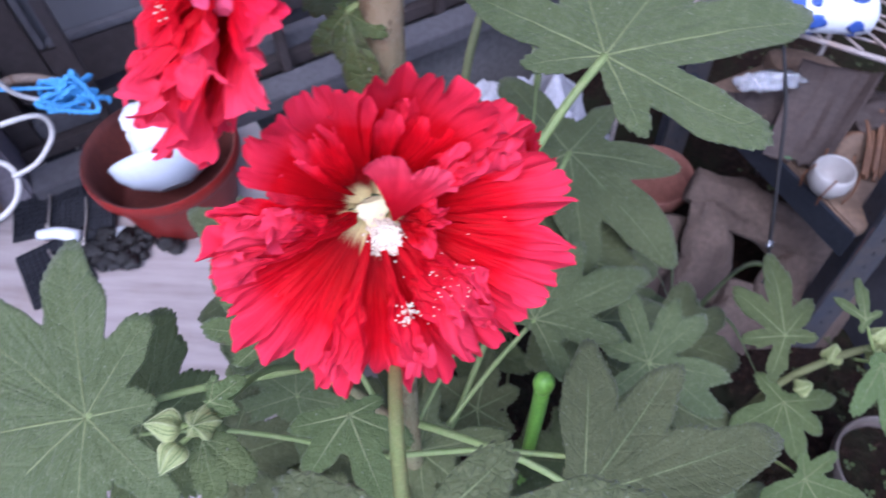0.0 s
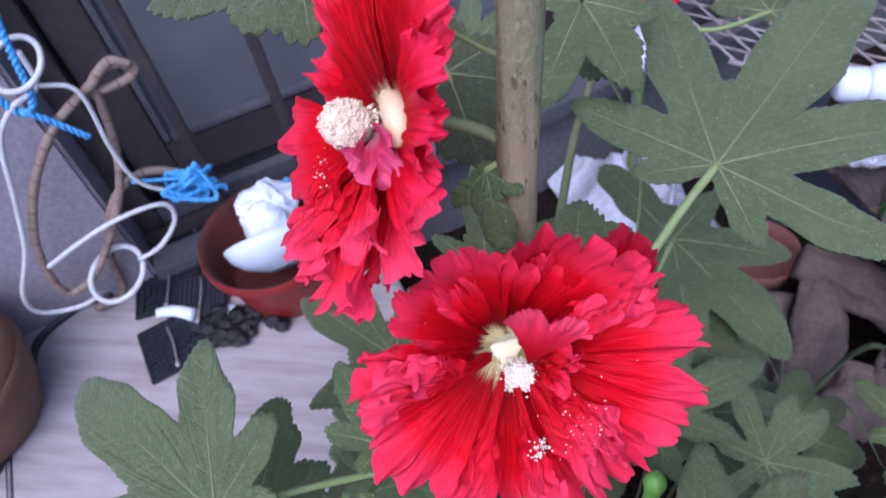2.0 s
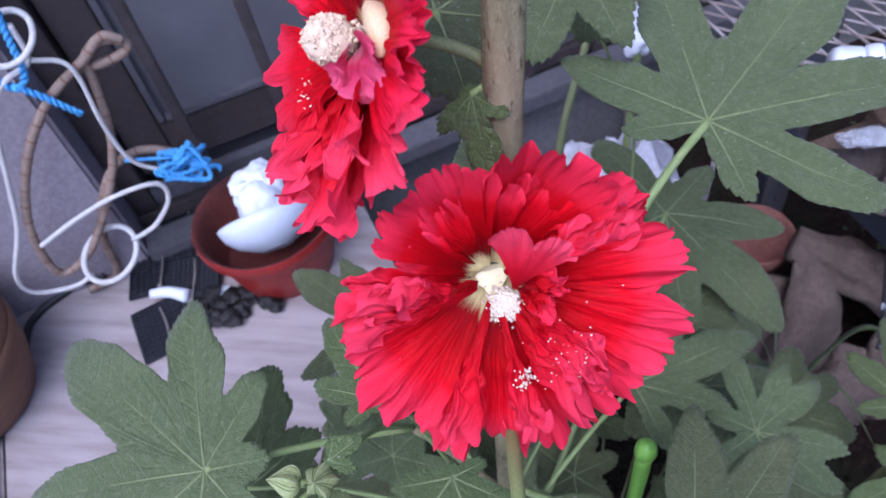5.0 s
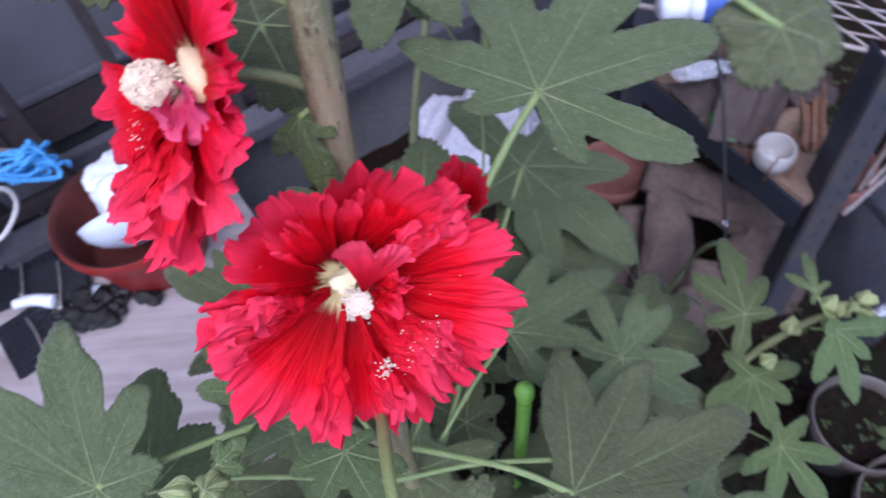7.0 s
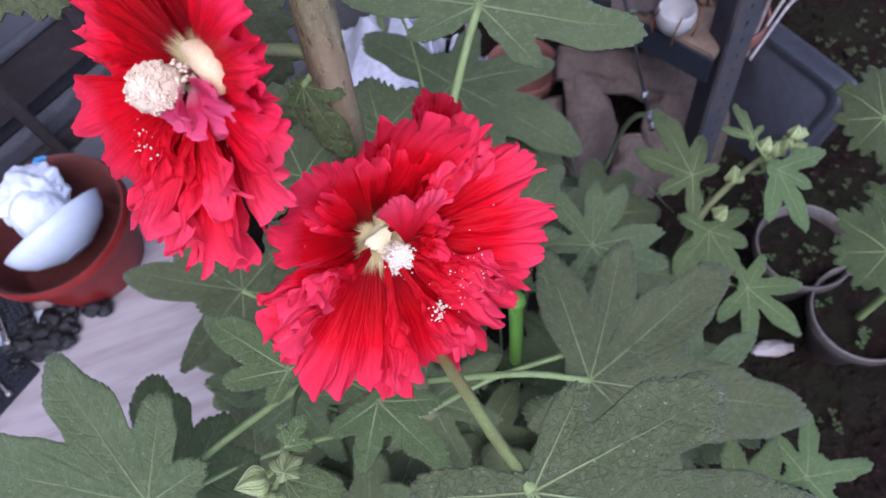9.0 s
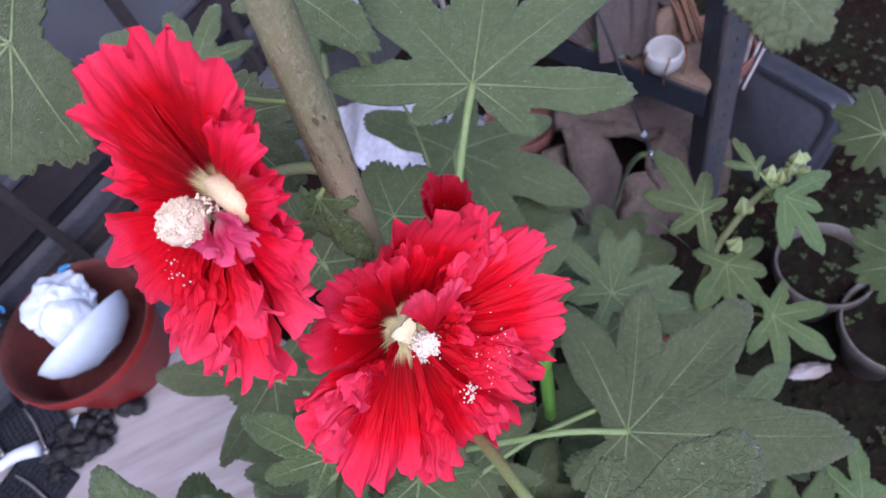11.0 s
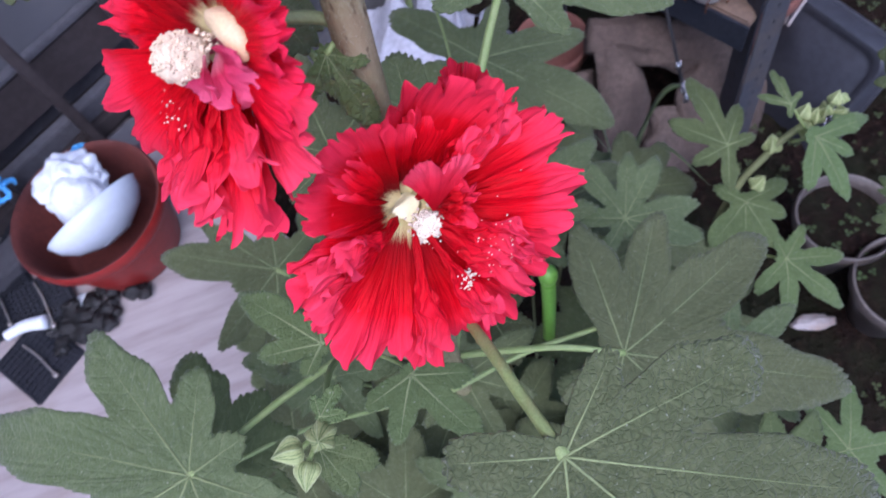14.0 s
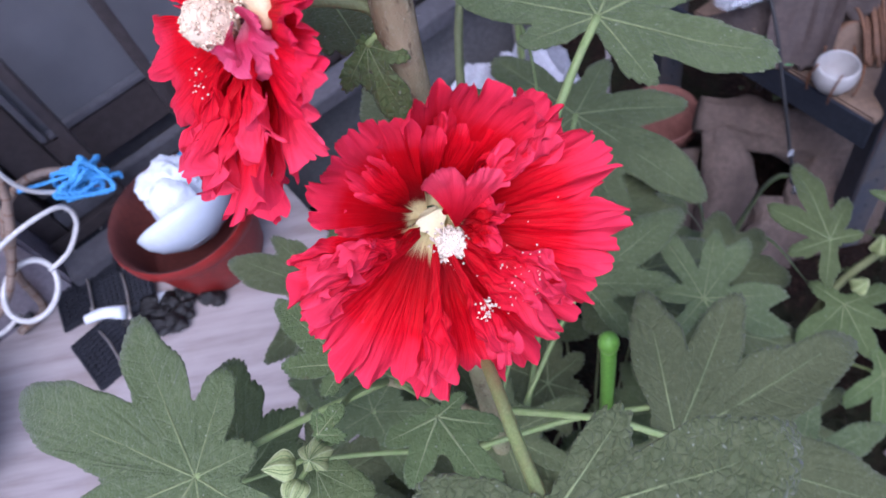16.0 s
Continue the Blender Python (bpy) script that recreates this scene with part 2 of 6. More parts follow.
SOIL, PAVING = ground_materials()
PLASTER = plain("plaster_mauve", (0.30, 0.265, 0.29), (0.235, 0.205, 0.23), 6, 0.9, bump=0.5, dist=0.003, fine=120)
PLASTER_DARK = plain("plaster_grey", (0.16, 0.15, 0.15), (0.11, 0.105, 0.105), 5, 0.9, bump=0.5, dist=0.003, fine=90)
BRONZE = plain("bronze_aluminium", (0.060, 0.047, 0.046), (0.082, 0.068, 0.068), 8, 0.42, 0.25, 0.08)
BRONZE_LIGHT = plain("weathered_track", (0.13, 0.125, 0.14), (0.095, 0.09, 0.10), 10, 0.5, 0.2, 0.1)
TERRACOTTA = plain("red_plastic_pot", (0.26, 0.016, 0.013), (0.20, 0.014, 0.011), 14, 0.42, bump=0.1)
POT_IN = plain("pot_inside_brown", (0.13, 0.030, 0.022), (0.085, 0.022, 0.018), 12, 0.7, bump=0.3)
CLAY = plain("terracotta_clay", (0.23, 0.096, 0.074), (0.17, 0.072, 0.056), 12, 0.85, bump=0.4)
WOODY = plain("brown_wood", (0.20, 0.10, 0.055), (0.13, 0.065, 0.038), 10, 0.6, stretch=(1, 1, 6))
CHINA = plain("white_china", (0.60, 0.64, 0.71), (0.54, 0.58, 0.66), 10, 0.18, bump=0.04, dirt=0.10)
CHALK = plain("white_plastic_bag", (0.70, 0.72, 0.78), (0.60, 0.63, 0.70), 30, 0.45, bump=0.5, dist=0.002, dirt=0.10)
# Bed pots: dark grey-brown drifting at random, well below white
POT_GREYBROWN = plain("white_plastic", (0.185, 0.158, 0.142), (0.085, 0.066, 0.056), 16, 0.45, bump=0.1)
CABLE_W = plain("white_cable", (0.60, 0.58, 0.56), (0.48, 0.46, 0.44), 30, 0.45, bump=0.1)
HOSE = plain("brown_hose", (0.30, 0.225, 0.175), (0.19, 0.13, 0.10), 45, 0.7, bump=0.5)
CABLE_K = plain("black_cable", (0.015, 0.014, 0.016), (0.022, 0.021, 0.022), 30, 0.5)
ROPE_B = plain("blue_rope", (0.085, 0.33, 0.72), (0.14, 0.43, 0.80), 120, 0.6, bump=0.8, dist=0.001)
BLACKPL = plain("black_plastic", (0.014, 0.015, 0.020), (0.022, 0.023, 0.030), 20, 0.45, bump=0.3)
STEEL = plain("dull_steel", (0.42, 0.40, 0.38), (0.30, 0.26, 0.24), 60, 0.45, 0.7)
CHARCOAL = plain("wet_charcoal", (0.006, 0.006, 0.006), (0.018, 0.016, 0.017), 60, 0.16, bump=0.6, dist=0.003)
IRON = plain("dark_blue_iron", (0.030, 0.036, 0.052), (0.045, 0.050, 0.066), 22, 0.5, 0.3, 0.3)
RUST = plain("rusty_board", (0.19, 0.125, 0.085), (0.12, 0.085, 0.065), 14, 0.85, bump=0.6)
SACK = plain("old_felt", (0.135, 0.098, 0.078), (0.062, 0.043, 0.035), 16, 0.95, bump=0.8, dist=0.004, fine=160)
CUPW = plain("enamel_white", (0.40, 0.385, 0.38), (0.30, 0.28, 0.27), 30, 0.4, bump=0.05, dirt=0.08)
WIRE_R = plain("rusty_wire", (0.21, 0.085, 0.035), (0.13, 0.05, 0.025), 60, 0.8)
SACK2 = plain("brown_leather", (0.066, 0.046, 0.040), (0.043, 0.031, 0.028), 14, 0.7, bump=0.5, dist=0.003)
SLATE = plain("grey_plastic_tray", (0.046, 0.047, 0.058), (0.033, 0.034, 0.042), 9, 0.42, bump=0.15)
IRON_WORN = plain("worn_blue_iron", (0.055, 0.064, 0.088), (0.105, 0.090, 0.084), 34, 0.6, 0.2, 0.4, dirt=0.3)
WIRE = plain("white_coated_wire", (0.42, 0.40, 0.41), (0.26, 0.18, 0.14), 26, 0.5, 0.0, 0.3)
BLUEPLASTIC = plain("blue_plastic", (0.06, 0.12, 0.42), (0.045, 0.09, 0.33), 14, 0.4)
FOIL = plain("silver_foil", (0.75, 0.76, 0.80), (0.60, 0.61, 0.65), 40, 0.18, 0.95, 0.9, 0.004)


def glass_material():
    m = Mat("frosted_glass", 0.35, 0, 0.5)
    n = m.noise(m.coords(), 7, 5)
    m.colour(m.ramp(n, (0.3, (0.10, 0.098, 0.107)), (0.7, (0.145, 0.14, 0.15))))
    return m.m


# Duller than the bag white: the shade near the ground is in this colour
SHEET_SHADED = plain("white_plastic_sheet_shaded", (0.55, 0.55, 0.62), (0.42, 0.42, 0.48), 12, 0.5, bump=0.5, dist=0.003)
GLASS = glass_material()


# ---- mesh helpers ----
def meshed(name, verts, faces, mat, uvs=None, smooth=True):
    me = bpy.data.meshes.new(name)
    me.from_pydata([tuple(v) for v in verts], [], faces)
    if uvs is not None:
        layer = me.uv_layers.new(name="uv")
        idx = np.empty(len(me.loops), dtype=np.int32)
        me.loops.foreach_get("vertex_index", idx)
        layer.data.foreach_set("uv", np.asarray(uvs, dtype=np.float32)[idx].ravel())
    if smooth:
        me.polygons.foreach_set("use_smooth", [True] * len(me.polygons))
    me.materials.append(mat)
    me.update()
    return me


def part(name, shape, mat, parent=None, label="", smooth=True):
    """Links a bmesh, or (verts, faces[, uvs]), as one mesh object under a thing or a part."""
    if isinstance(shape, bmesh.types.BMesh):
        me = bpy.data.meshes.new(name)
        shape.to_mesh(me)
        shape.free()
        if smooth:
            me.polygons.foreach_set("use_smooth", [True] * len(me.polygons))
        me.materials.append(mat)
    else:
        me = meshed(name, shape[0], shape[1], mat, shape[2] if len(shape) > 2 else None, smooth)
    ob = new(name, me)
    if parent is not None:
        ob.parent = parent
    if label:
        ob["label"] = label
    return ob


def thing(name, label, category, at=(0, 0, 0), group="", kind=""):
    ob = new(name)
    ob.empty_display_size = 0.02
    ob.location = at
    bpy.context.view_layer.update()
    return tagged(ob, label, category, group, kind)


def unit(v):
    return Vector(v).normalized()


def spline(pts, n=8):
    """Points on a smooth curve through pts."""
    p = [Vector(q) for q in pts]
    if len(p) < 3:
        return [p[0].lerp(p[1], k / n) for k in range(n + 1)]
    p = [2 * p[0] - p[1]] + p + [2 * p[-1] - p[-2]]
    out = []
    for i in range(1, len(p) - 2):
        a, b, c, d = p[i - 1:i + 3]
        for k in range(n):
            t = k / n
            out.append(0.5 * (2 * b + (c - a) * t + (2 * a - 5 * b + 4 * c - d) * t * t + (3 * b - a - 3 * c + d) * t ** 3))
    return out + [p[-2]]


def tube(pts, radii, sides=8, steps=8, lump=0.0):
    """A round, tapering rod along a smooth curve: (verts, faces)."""
    line = spline(pts, steps)
    rr = np.interp(np.linspace(0, 1, len(line)), np.linspace(0, 1, len(radii)), radii)
    side = None
    verts, faces = [], []
    for i, q in enumerate(line):
        tan = (line[min(i + 1, len(line) - 1)] - line[max(i - 1, 0)]).normalized()
        if side is None:
            side = tan.orthogonal().normalized()
        side = (side - tan * side.dot(tan)).normalized()
        other = tan.cross(side)
        for k in range(sides):
            a = 2 * math.pi * k / sides
            r = rr[i] * (1 + lump * noise.noise(q * 90 + Vector((k, 0, 0)) * 0.3))
            verts.append(q + (side * math.cos(a) + other * math.sin(a)) * r)
    for i in range(len(line) - 1):
        for k in range(sides):
            a, b = i * sides + k, i * sides + (k + 1) % sides
            faces.append((a, b, b + sides, a + sides))
    faces.append(tuple(range(sides))[::-1])
    faces.append(tuple(range((len(line) - 1) * sides, len(line) * sides)))
    return verts, faces


def lathe(profile, sides=40, squash=None, wob=0.0):
    """A turned body from (radius, z) points."""
    verts, faces = [], []
    for r, z in profile:
        for k in range(sides):
            a = 2 * math.pi * k / sides
            q = r * (1 + wob * math.sin(3 * a + z * 20))
            verts.append((q * math.cos(a), q * math.sin(a), z))
    for i in range(len(profile) - 1):
        for k in range(sides):
            a, b = i * sides + k, i * sides + (k + 1) % sides
            faces.append((a, b, b + sides, a + sides))
    return verts, faces


def box(size, at=(0, 0, 0), bevel=0.002, turn=None):
    bm = bmesh.new()
    bmesh.ops.create_cube(bm, size=1.0)
    bmesh.ops.scale(bm, vec=size, verts=bm.verts)
    if bevel:
        bmesh.ops.bevel(bm, geom=bm.edges[:], offset=bevel, segments=2, affect="EDGES")
    if turn is not None:
        bmesh.ops.transform(bm, matrix=turn, verts=bm.verts)
    bmesh.ops.translate(bm, vec=at, verts=bm.verts)
    return bm


def beam(a, b, w, h, up=(0, 0, 1), bevel=0.001):
    """A bevelled bar of section w x h from a to b."""
    a, b = Vector(a), Vector(b)
    z = (b - a).normalized()
    x = Vector(up).cross(z)
    x = x.normalized() if x.length > 1e-4 else z.orthogonal().normalized()
    y = z.cross(x)
    rot = Matrix((x, y, z)).transposed().to_4x4()
    return box((w, h, (b - a).length), (a + b) / 2, bevel, rot)


def blob(size, seed, rough=0.25, freq=3.0, sub=3):
    bm = bmesh.new()
    bmesh.ops.create_icosphere(bm, subdivisions=sub, radius=1.0)
    for v in bm.verts:
        n = noise.fractal(v.co * freq + Vector((seed * 7.1, seed * 3.3, 0)), 1.0, 2.0, 3)
        v.co *= 1 + rough * n
        v.co = Vector(v.co[i] * size[i] for i in range(3))
    return bm


# ---- leaves ----
def leaf_outline(lobes, teeth, rnd, core, blunt=4.5, web=0.42):
    """Directions and radii of a lobed, crenate leaf: the union of paddle-shaped lobes, the web between them and a middle."""
    fine = 720
    ang = np.linspace(-math.pi, math.pi, fine, endpoint=False)
    rad = np.full(fine, core)
    ring = sorted((radians(l[0]) % (2 * math.pi), l[1]) for l in lobes)
    for (a0, l0), (a1, l1) in zip(ring, ring[1:] + [(ring[0][0] + 2 * math.pi, ring[0][1])]):
        gap = math.degrees(a1 - a0)
        share = web * min(1.0, max(0.30, 1.0 - (gap - 70) / 75)) * (1 + 0.16 * noise.noise(Vector((a0 * 7, l0 * 90, 1))))
        for i in range(fine):
            f = ((ang[i] - a0) % (2 * math.pi)) / (a1 - a0)
            if f <= 1.0:
                rad[i] = max(rad[i], share * (l0 + (l1 - l0) * f))
    for deg, length, wide in lobes:
        s = np.linspace(0.01, 1, 140) * length
        q = s / length
        rise = np.clip((q - 0.12) / 0.53, 0, 1)
        half = 0.68 * wide * length * (0.62 + 0.38 * rise * rise * (3 - 2 * rise)) * np.clip(1 - q ** blunt, 0, 1) ** 0.62 * np.minimum(1, q / 0.06 + 0.3)
        d = (ang - radians(deg) + math.pi) % (2 * math.pi) - math.pi
        sides = [half * np.array([1 + 0.50 * noise.noise(Vector((4.8 * b + 0.37 * deg, 5 * k, 170 * length))) * b for b in q]) for k in (0, 1)]
        for i in np.nonzero(np.abs(d) < 1.35)[0]:
            ok = np.nonzero(sides[int(d[i] > 0)] >= s * math.tan(abs(d[i])))[0]
            if len(ok):
                rad[i] = max(rad[i], s[ok[-1]] / math.cos(d[i]))
    for _ in range(5):
        rad = 0.25 * np.roll(rad, 1) + 0.5 * rad + 0.25 * np.roll(rad, -1)
    x, y = rad * np.sin(ang), rad * np.cos(ang)
    step = np.hypot(np.diff(x, append=x[0]), np.diff(y, append=y[0]))
    arc = np.concatenate(([0.0], np.cumsum(step)))
    steps = int(min(460, max(150, arc[-1] / (teeth * 0.27))))
    at = np.linspace(0, arc[-1], steps, endpoint=False)
    ang2 = np.interp(at, arc, np.concatenate((ang, [math.pi])))
    rad2 = np.interp(at, arc, np.concatenate((rad, rad[:1])))
    wob = np.array([noise.noise(Vector((a / teeth * 0.21, rnd.random() * 0.0 + core * 900, 0))) for a in at])
    tooth = np.abs(np.sin(math.pi * (at / teeth + 0.6 * wob)))
    return ang2, rad2 + (tooth - 0.55) * teeth * (0.52 + 0.5 * wob)


def leaf(plant, at, lobes, normal=(0, -0.25, 0.97), mat=None, petiole=None, droop=0.12, fold=0.10, seed=0, teeth=0.0055,
         crumple=0.11, core=0.010, wide=0.25, thick=0.0009, vein_r=0.00072, blunt=3.6, web=0.42, petiole_mat=None, label=""):
    """One lobed leaf with its veins and petiole, as parts of a plant. lobes: degrees clockwise from +y, millimetres."""
    rnd = random.Random(seed * 13 + 5)
    mat = mat or LEAF
    lobes = [(l[0], l[1] / 1000, l[2] if len(l) > 2 else wide) for l in lobes]
    big = max(l[1] for l in lobes)
    n = unit(normal)
    y = unit(Vector((0, 1, 0)) - n * n.y)
    x = y.cross(n)
    base = Vector(at) - plant.location
    ang, rad = leaf_outline(lobes, teeth, rnd, core, blunt, web)
    steps = len(ang)

    def place(px, py, lift=0.0):
        r = math.hypot(px, py)
        th = math.atan2(px, py)
        best = min(lobes, key=lambda l: abs((th - radians(l[0]) + math.pi) % (2 * math.pi) - math.pi) / (0.4 + l[1] / big))
        d = (th - radians(best[0]) + math.pi) % (2 * math.pi) - math.pi
        s, w = r * math.cos(d), r * math.sin(d)
        h = -droop * r * r / big + fold * abs(w) * (1 - 0.3 * r / big)
        q = Vector((px, py, 0))
        h += crumple * big * 0.55 * (noise.noise(q * (2.4 / big) + Vector((seed * 3.7, 0, 0))) * (r / big) ** 0.8)
        h += 0.0011 * noise.noise(q * 130 + Vector((0, seed, 3))) * min(1, r / 0.02)
        h += lift
        return base + x * px + y * py + n * h, (s * 10, w * 10)

    rings = (0.0, 0.07, 0.17, 0.29, 0.42, 0.55, 0.68, 0.80, 0.91, 1.0)
    under = (0.0, 0.35, 0.7, 1.0)
    verts, uvs, faces = [], [], []
    for lift, fs in ((0.0, rings), (-thick, under)):
        for f in fs:
            for a, r in zip(ang, rad):
                p, uv = place(math.sin(a) * r * f, math.cos(a) * r * f, lift)
                verts.append(p), uvs.append(uv)
    m, k = steps, len(rings)
    for off, count, top in ((0, k, True), (k * m, len(under), False)):
        for i in range(count - 1):
            for j in range(m):
                a, b = off + i * m + j, off + i * m + (j + 1) % m
                q = (a, a + m, b + m, b)
                faces.append(q[::-1] if top else q)
    last = (k + len(under) - 1) * m
    for j in range(m):
        a, b = (k - 1) * m + j, (k - 1) * m + (j + 1) % m
        faces.append((a, b, last + (j + 1) % m, last + j))
    blade = part("leaf", (verts, faces, uvs), mat, plant, label)
    for deg, length, w in lobes:
        pts = []
        bend = rnd.uniform(-0.05, 0.05)
        for i in range(9):
            r = length * 0.93 * i / 8
            a = radians(deg) + bend * i / 8
            pts.append(place(math.sin(a) * r, math.cos(a) * r, vein_r * 0.15)[0])
        part("vein", tube(pts, (vein_r, vein_r * 0.72, vein_r * 0.38, vein_r * 0.06), 6, 2), VEIN, blade)
    if petiole:
        stalk(plant, [at] + list(petiole[0]), petiole[1], petiole_mat)
    return blade


def stalk(plant, pts, r, mat=None, name="petiole", r2=None, label=""):
    pts = [Vector(p) - plant.location for p in pts]
    return part(name, tube(pts, (r, (r + (r2 or r)) / 2, r2 or r * 1.15), 9, 8, 0.12), mat or STALK, plant, label)


# ---- flowers ----
def petal(parent, frame_, az, length, half, r0=0.005, depth=0.013, curl=0.0, ruffle=0.004, waves=3, lobes=7, notch=0.09, tilt=0.0, seed=0,
          lift=0.0, mat=None, na=110, ns=36, fan=0.92, pleat=0.0004, side=0.11, bowl=0.0, hollow=0.0, crumple=0.0, cup=0.0026, frill_depth=0.020, name="petal"):
    """One petal with a scalloped, ruffled margin: az and half are degrees round the flower's axis, lengths in metres."""
    c, u, v, n = frame_
    rnd = random.Random(seed * 31 + 7)
    ph, ph2 = rnd.uniform(0, 6.28), rnd.uniform(0, 6.28)
    cuts = np.cumsum([0.0] + [rnd.uniform(0.6, 1.5) for _ in range(lobes)])
    cuts = cuts / cuts[-1]
    deep = [rnd.uniform(0.4, 1.5) for _ in range(lobes + 1)]
    reach = [rnd.uniform(-0.035, 0.035) for _ in range(lobes)]
    frills = [rnd.choice((2, 3, 3)) for _ in range(lobes)]
    bend = [(1 if k % 2 else -1) * rnd.uniform(0.2, 1.2) for k in range(lobes)]
    verts, uvs, faces = [], [], []
    for i in range(ns):
        s = (i / (ns - 1)) ** 0.8
        for j in range(na):
            a = -1 + 2 * j / (na - 1)
            q = (a + 1) / 2
            k = int(min(max(np.searchsorted(cuts, q, side="right") - 1, 0), lobes - 1))
            w = (q - cuts[k]) / (cuts[k + 1] - cuts[k])
            arch = max(0.0, 1 - abs(2 * w - 1) ** 2.8) ** 0.46
            gap = deep[k] if w < 0.5 else deep[k + 1]
            frill = (w * frills[k]) % 1.0
            scallop = 1 - max(0.0, 1 - abs(2 * frill - 1) ** 2.2) ** 0.5
            edge = 1 - side * abs(a) ** 3 - 0.82 * notch * gap * (1 - arch) + reach[k] * arch - frill_depth * scallop + 0.03 * math.sin(3 * a + ph)
            edge += 0.022 * noise.noise(Vector((a * half * 0.55, seed * 1.9, 2))) + 0.012 * noise.noise(Vector((a * half * 1.3, seed * 2.1, 5)))
            rho = r0 + length * s * (1 - (1 - edge) * s ** 6.5)
            g = s ** 2.4
            th = radians(az + half * a * (fan + (1 - fan) * s ** 0.7) + tilt * s)
            th += 0.05 * g * noise.noise(Vector((a * 4, s * 3, seed * 2.3 + 9)))
            fold = noise.noise(Vector((a * half * 0.30, s * 1.2, seed * 5.1))) + 0.5 * noise.noise(Vector((a * half * 0.9, s * 1.6, seed * 3.3 + 4)))
            h = lift - depth * (1 - s) ** 1.7 + curl * s * s + bowl * s * a * a - hollow * math.sin(math.pi * s ** 0.8) * (1 - a * a)
            h += ruffle * g * (math.sin(waves * math.pi * a + ph) + 0.45 * math.sin((2 * waves + 1) * math.pi * a * (0.8 + 0.2 * s) + ph2))
            h += pleat * (0.25 + 0.9 * s) * fold * min(1, 6 * s)
            h += 0.0026 * g * noise.noise(Vector((a * 3.2, s * 4.5, seed * 1.7)))
            h += 0.0011 * s ** 6 * math.sin(math.pi * frill) * (1 if int(w * frills[k]) % 2 else -1)
            h += cup * s ** 6 * bend[k] * (1 - (2 * w - 1) ** 2) - 0.0006 * s ** 5 * (1 - arch)
            h += 0.0016 * s ** 7 * noise.noise(Vector((a * half * 0.42, s * 2, seed * 2.9)))
            p = c + (u * math.cos(th) + v * math.sin(th)) * rho + n * h
            if crumple:
                z = Vector((a * half * 0.12, s * 3.4, seed * 4.7))
                p = p + crumple * min(1, 2.2 * s) * (noise.noise_vector(z) + 0.5 * noise.noise_vector(z * 2.7))
            verts.append(p)
            uvs.append((0.5 + a / 2 * half / 40 + seed * 0.37, s))
    for i in range(ns - 1):
        for j in range(na - 1):
            a = i * na + j
            faces.append((a, a + 1, a + na + 1, a + na))
    return part(name, (verts, faces, uvs), mat or RED, parent)


def petals(parent, frame_, rows, mat=None):
    """Petals from rows: azimuth, length, half width, ruffle, waves, lobes, notch, lift, curl, depth, bowl, crumple, seed."""
    for az, ln, half, ruf, wav, lob, nt, lift, curl, dep, bowl, crm, sd in rows:
        petal(parent, frame_, az, ln, half, ruffle=ruf, waves=wav, lobes=lob, notch=nt, lift=lift, curl=curl, depth=dep, bowl=bowl, crumple=crm, seed=sd, mat=mat)


def flower_frame(plant, c, n):
    n = unit(n)
    v = unit(Vector((0, 0, 1)) - n * n.z)
    return Vector(c) - plant.location, v.cross(n), v, n


def grains(count, place, size, seed):
    """A scatter of small pollen lumps as one mesh."""
    rnd = random.Random(seed)
    verts, faces = [], []
    for _ in range(count):
        p = place(rnd)
        r = size * rnd.uniform(0.5, 1.4)
        o = len(verts)
        for d in ((1, 0, 0), (0, 1, 0), (-1, 0, 0), (0, -1, 0), (0, 0, 1), (0, 0, -1)):
            verts.append(p + Vector(d) * r * rnd.uniform(0.7, 1.2))
        for t in ((0, 1, 4), (1, 2, 4), (2, 3, 4), (3, 0, 4), (1, 0, 5), (2, 1, 5), (3, 2, 5), (0, 3, 5)):
            faces.append(tuple(o + q for q in t))
    return verts, faces


# ---- the hollyhock in front ----
holly = thing("hollyhock", "tall hollyhock with ruffled double red flowers and lobed green leaves", "plant", (-0.046, 0.19, -0.26))
STEM_LINE = [(-0.002, 0.163, 0.96), (-0.004, 0.166, 0.86), (-0.008, 0.170, 0.78), (-0.0135, 0.171, 0.70), (-0.024, 0.175, 0.52), (-0.034, 0.18, 0.30), (-0.04, 0.185, 0.02), (-0.046, 0.19, -0.27)]
part("stem", tube([Vector(q) - holly.location for q in STEM_LINE], (0.0050, 0.0066, 0.0082), 24, 14, 0.03), STEM, holly, "brownish-green hairy main stem")


def hairs():
    """Short pale hairs on the main stem, as one mesh."""
    rnd = random.Random(4)
    line = spline(STEM_LINE, 20)
    verts, faces = [], []
    for _ in range(2600):
        k = rnd.uniform(0, len(line) * 0.62)
        p = line[int(k)].lerp(line[int(k) + 1], k % 1)
        a = rnd.uniform(0, 6.283)
        d = Vector((math.cos(a), math.sin(a), rnd.uniform(-0.25, 0.15))).normalized()
        r = 0.0053 + 0.0012 * (k / len(line))
        q = p + d * r * 0.95 - holly.location
        tip = q + d * rnd.uniform(0.0007, 0.0022)
        s = d.orthogonal().normalized() * 0.00006
        t = d.cross(s)
        o = len(verts)
        verts += [q + s, q - s * 0.5 + t, q - s * 0.5 - t, tip]
        faces += [(o, o + 1, o + 3), (o + 1, o + 2, o + 3), (o + 2, o, o + 3)]
    return verts, faces


tagged(part("stem_hairs", hairs(), HAIR, holly, "short pale hairs"), kind="stuff")
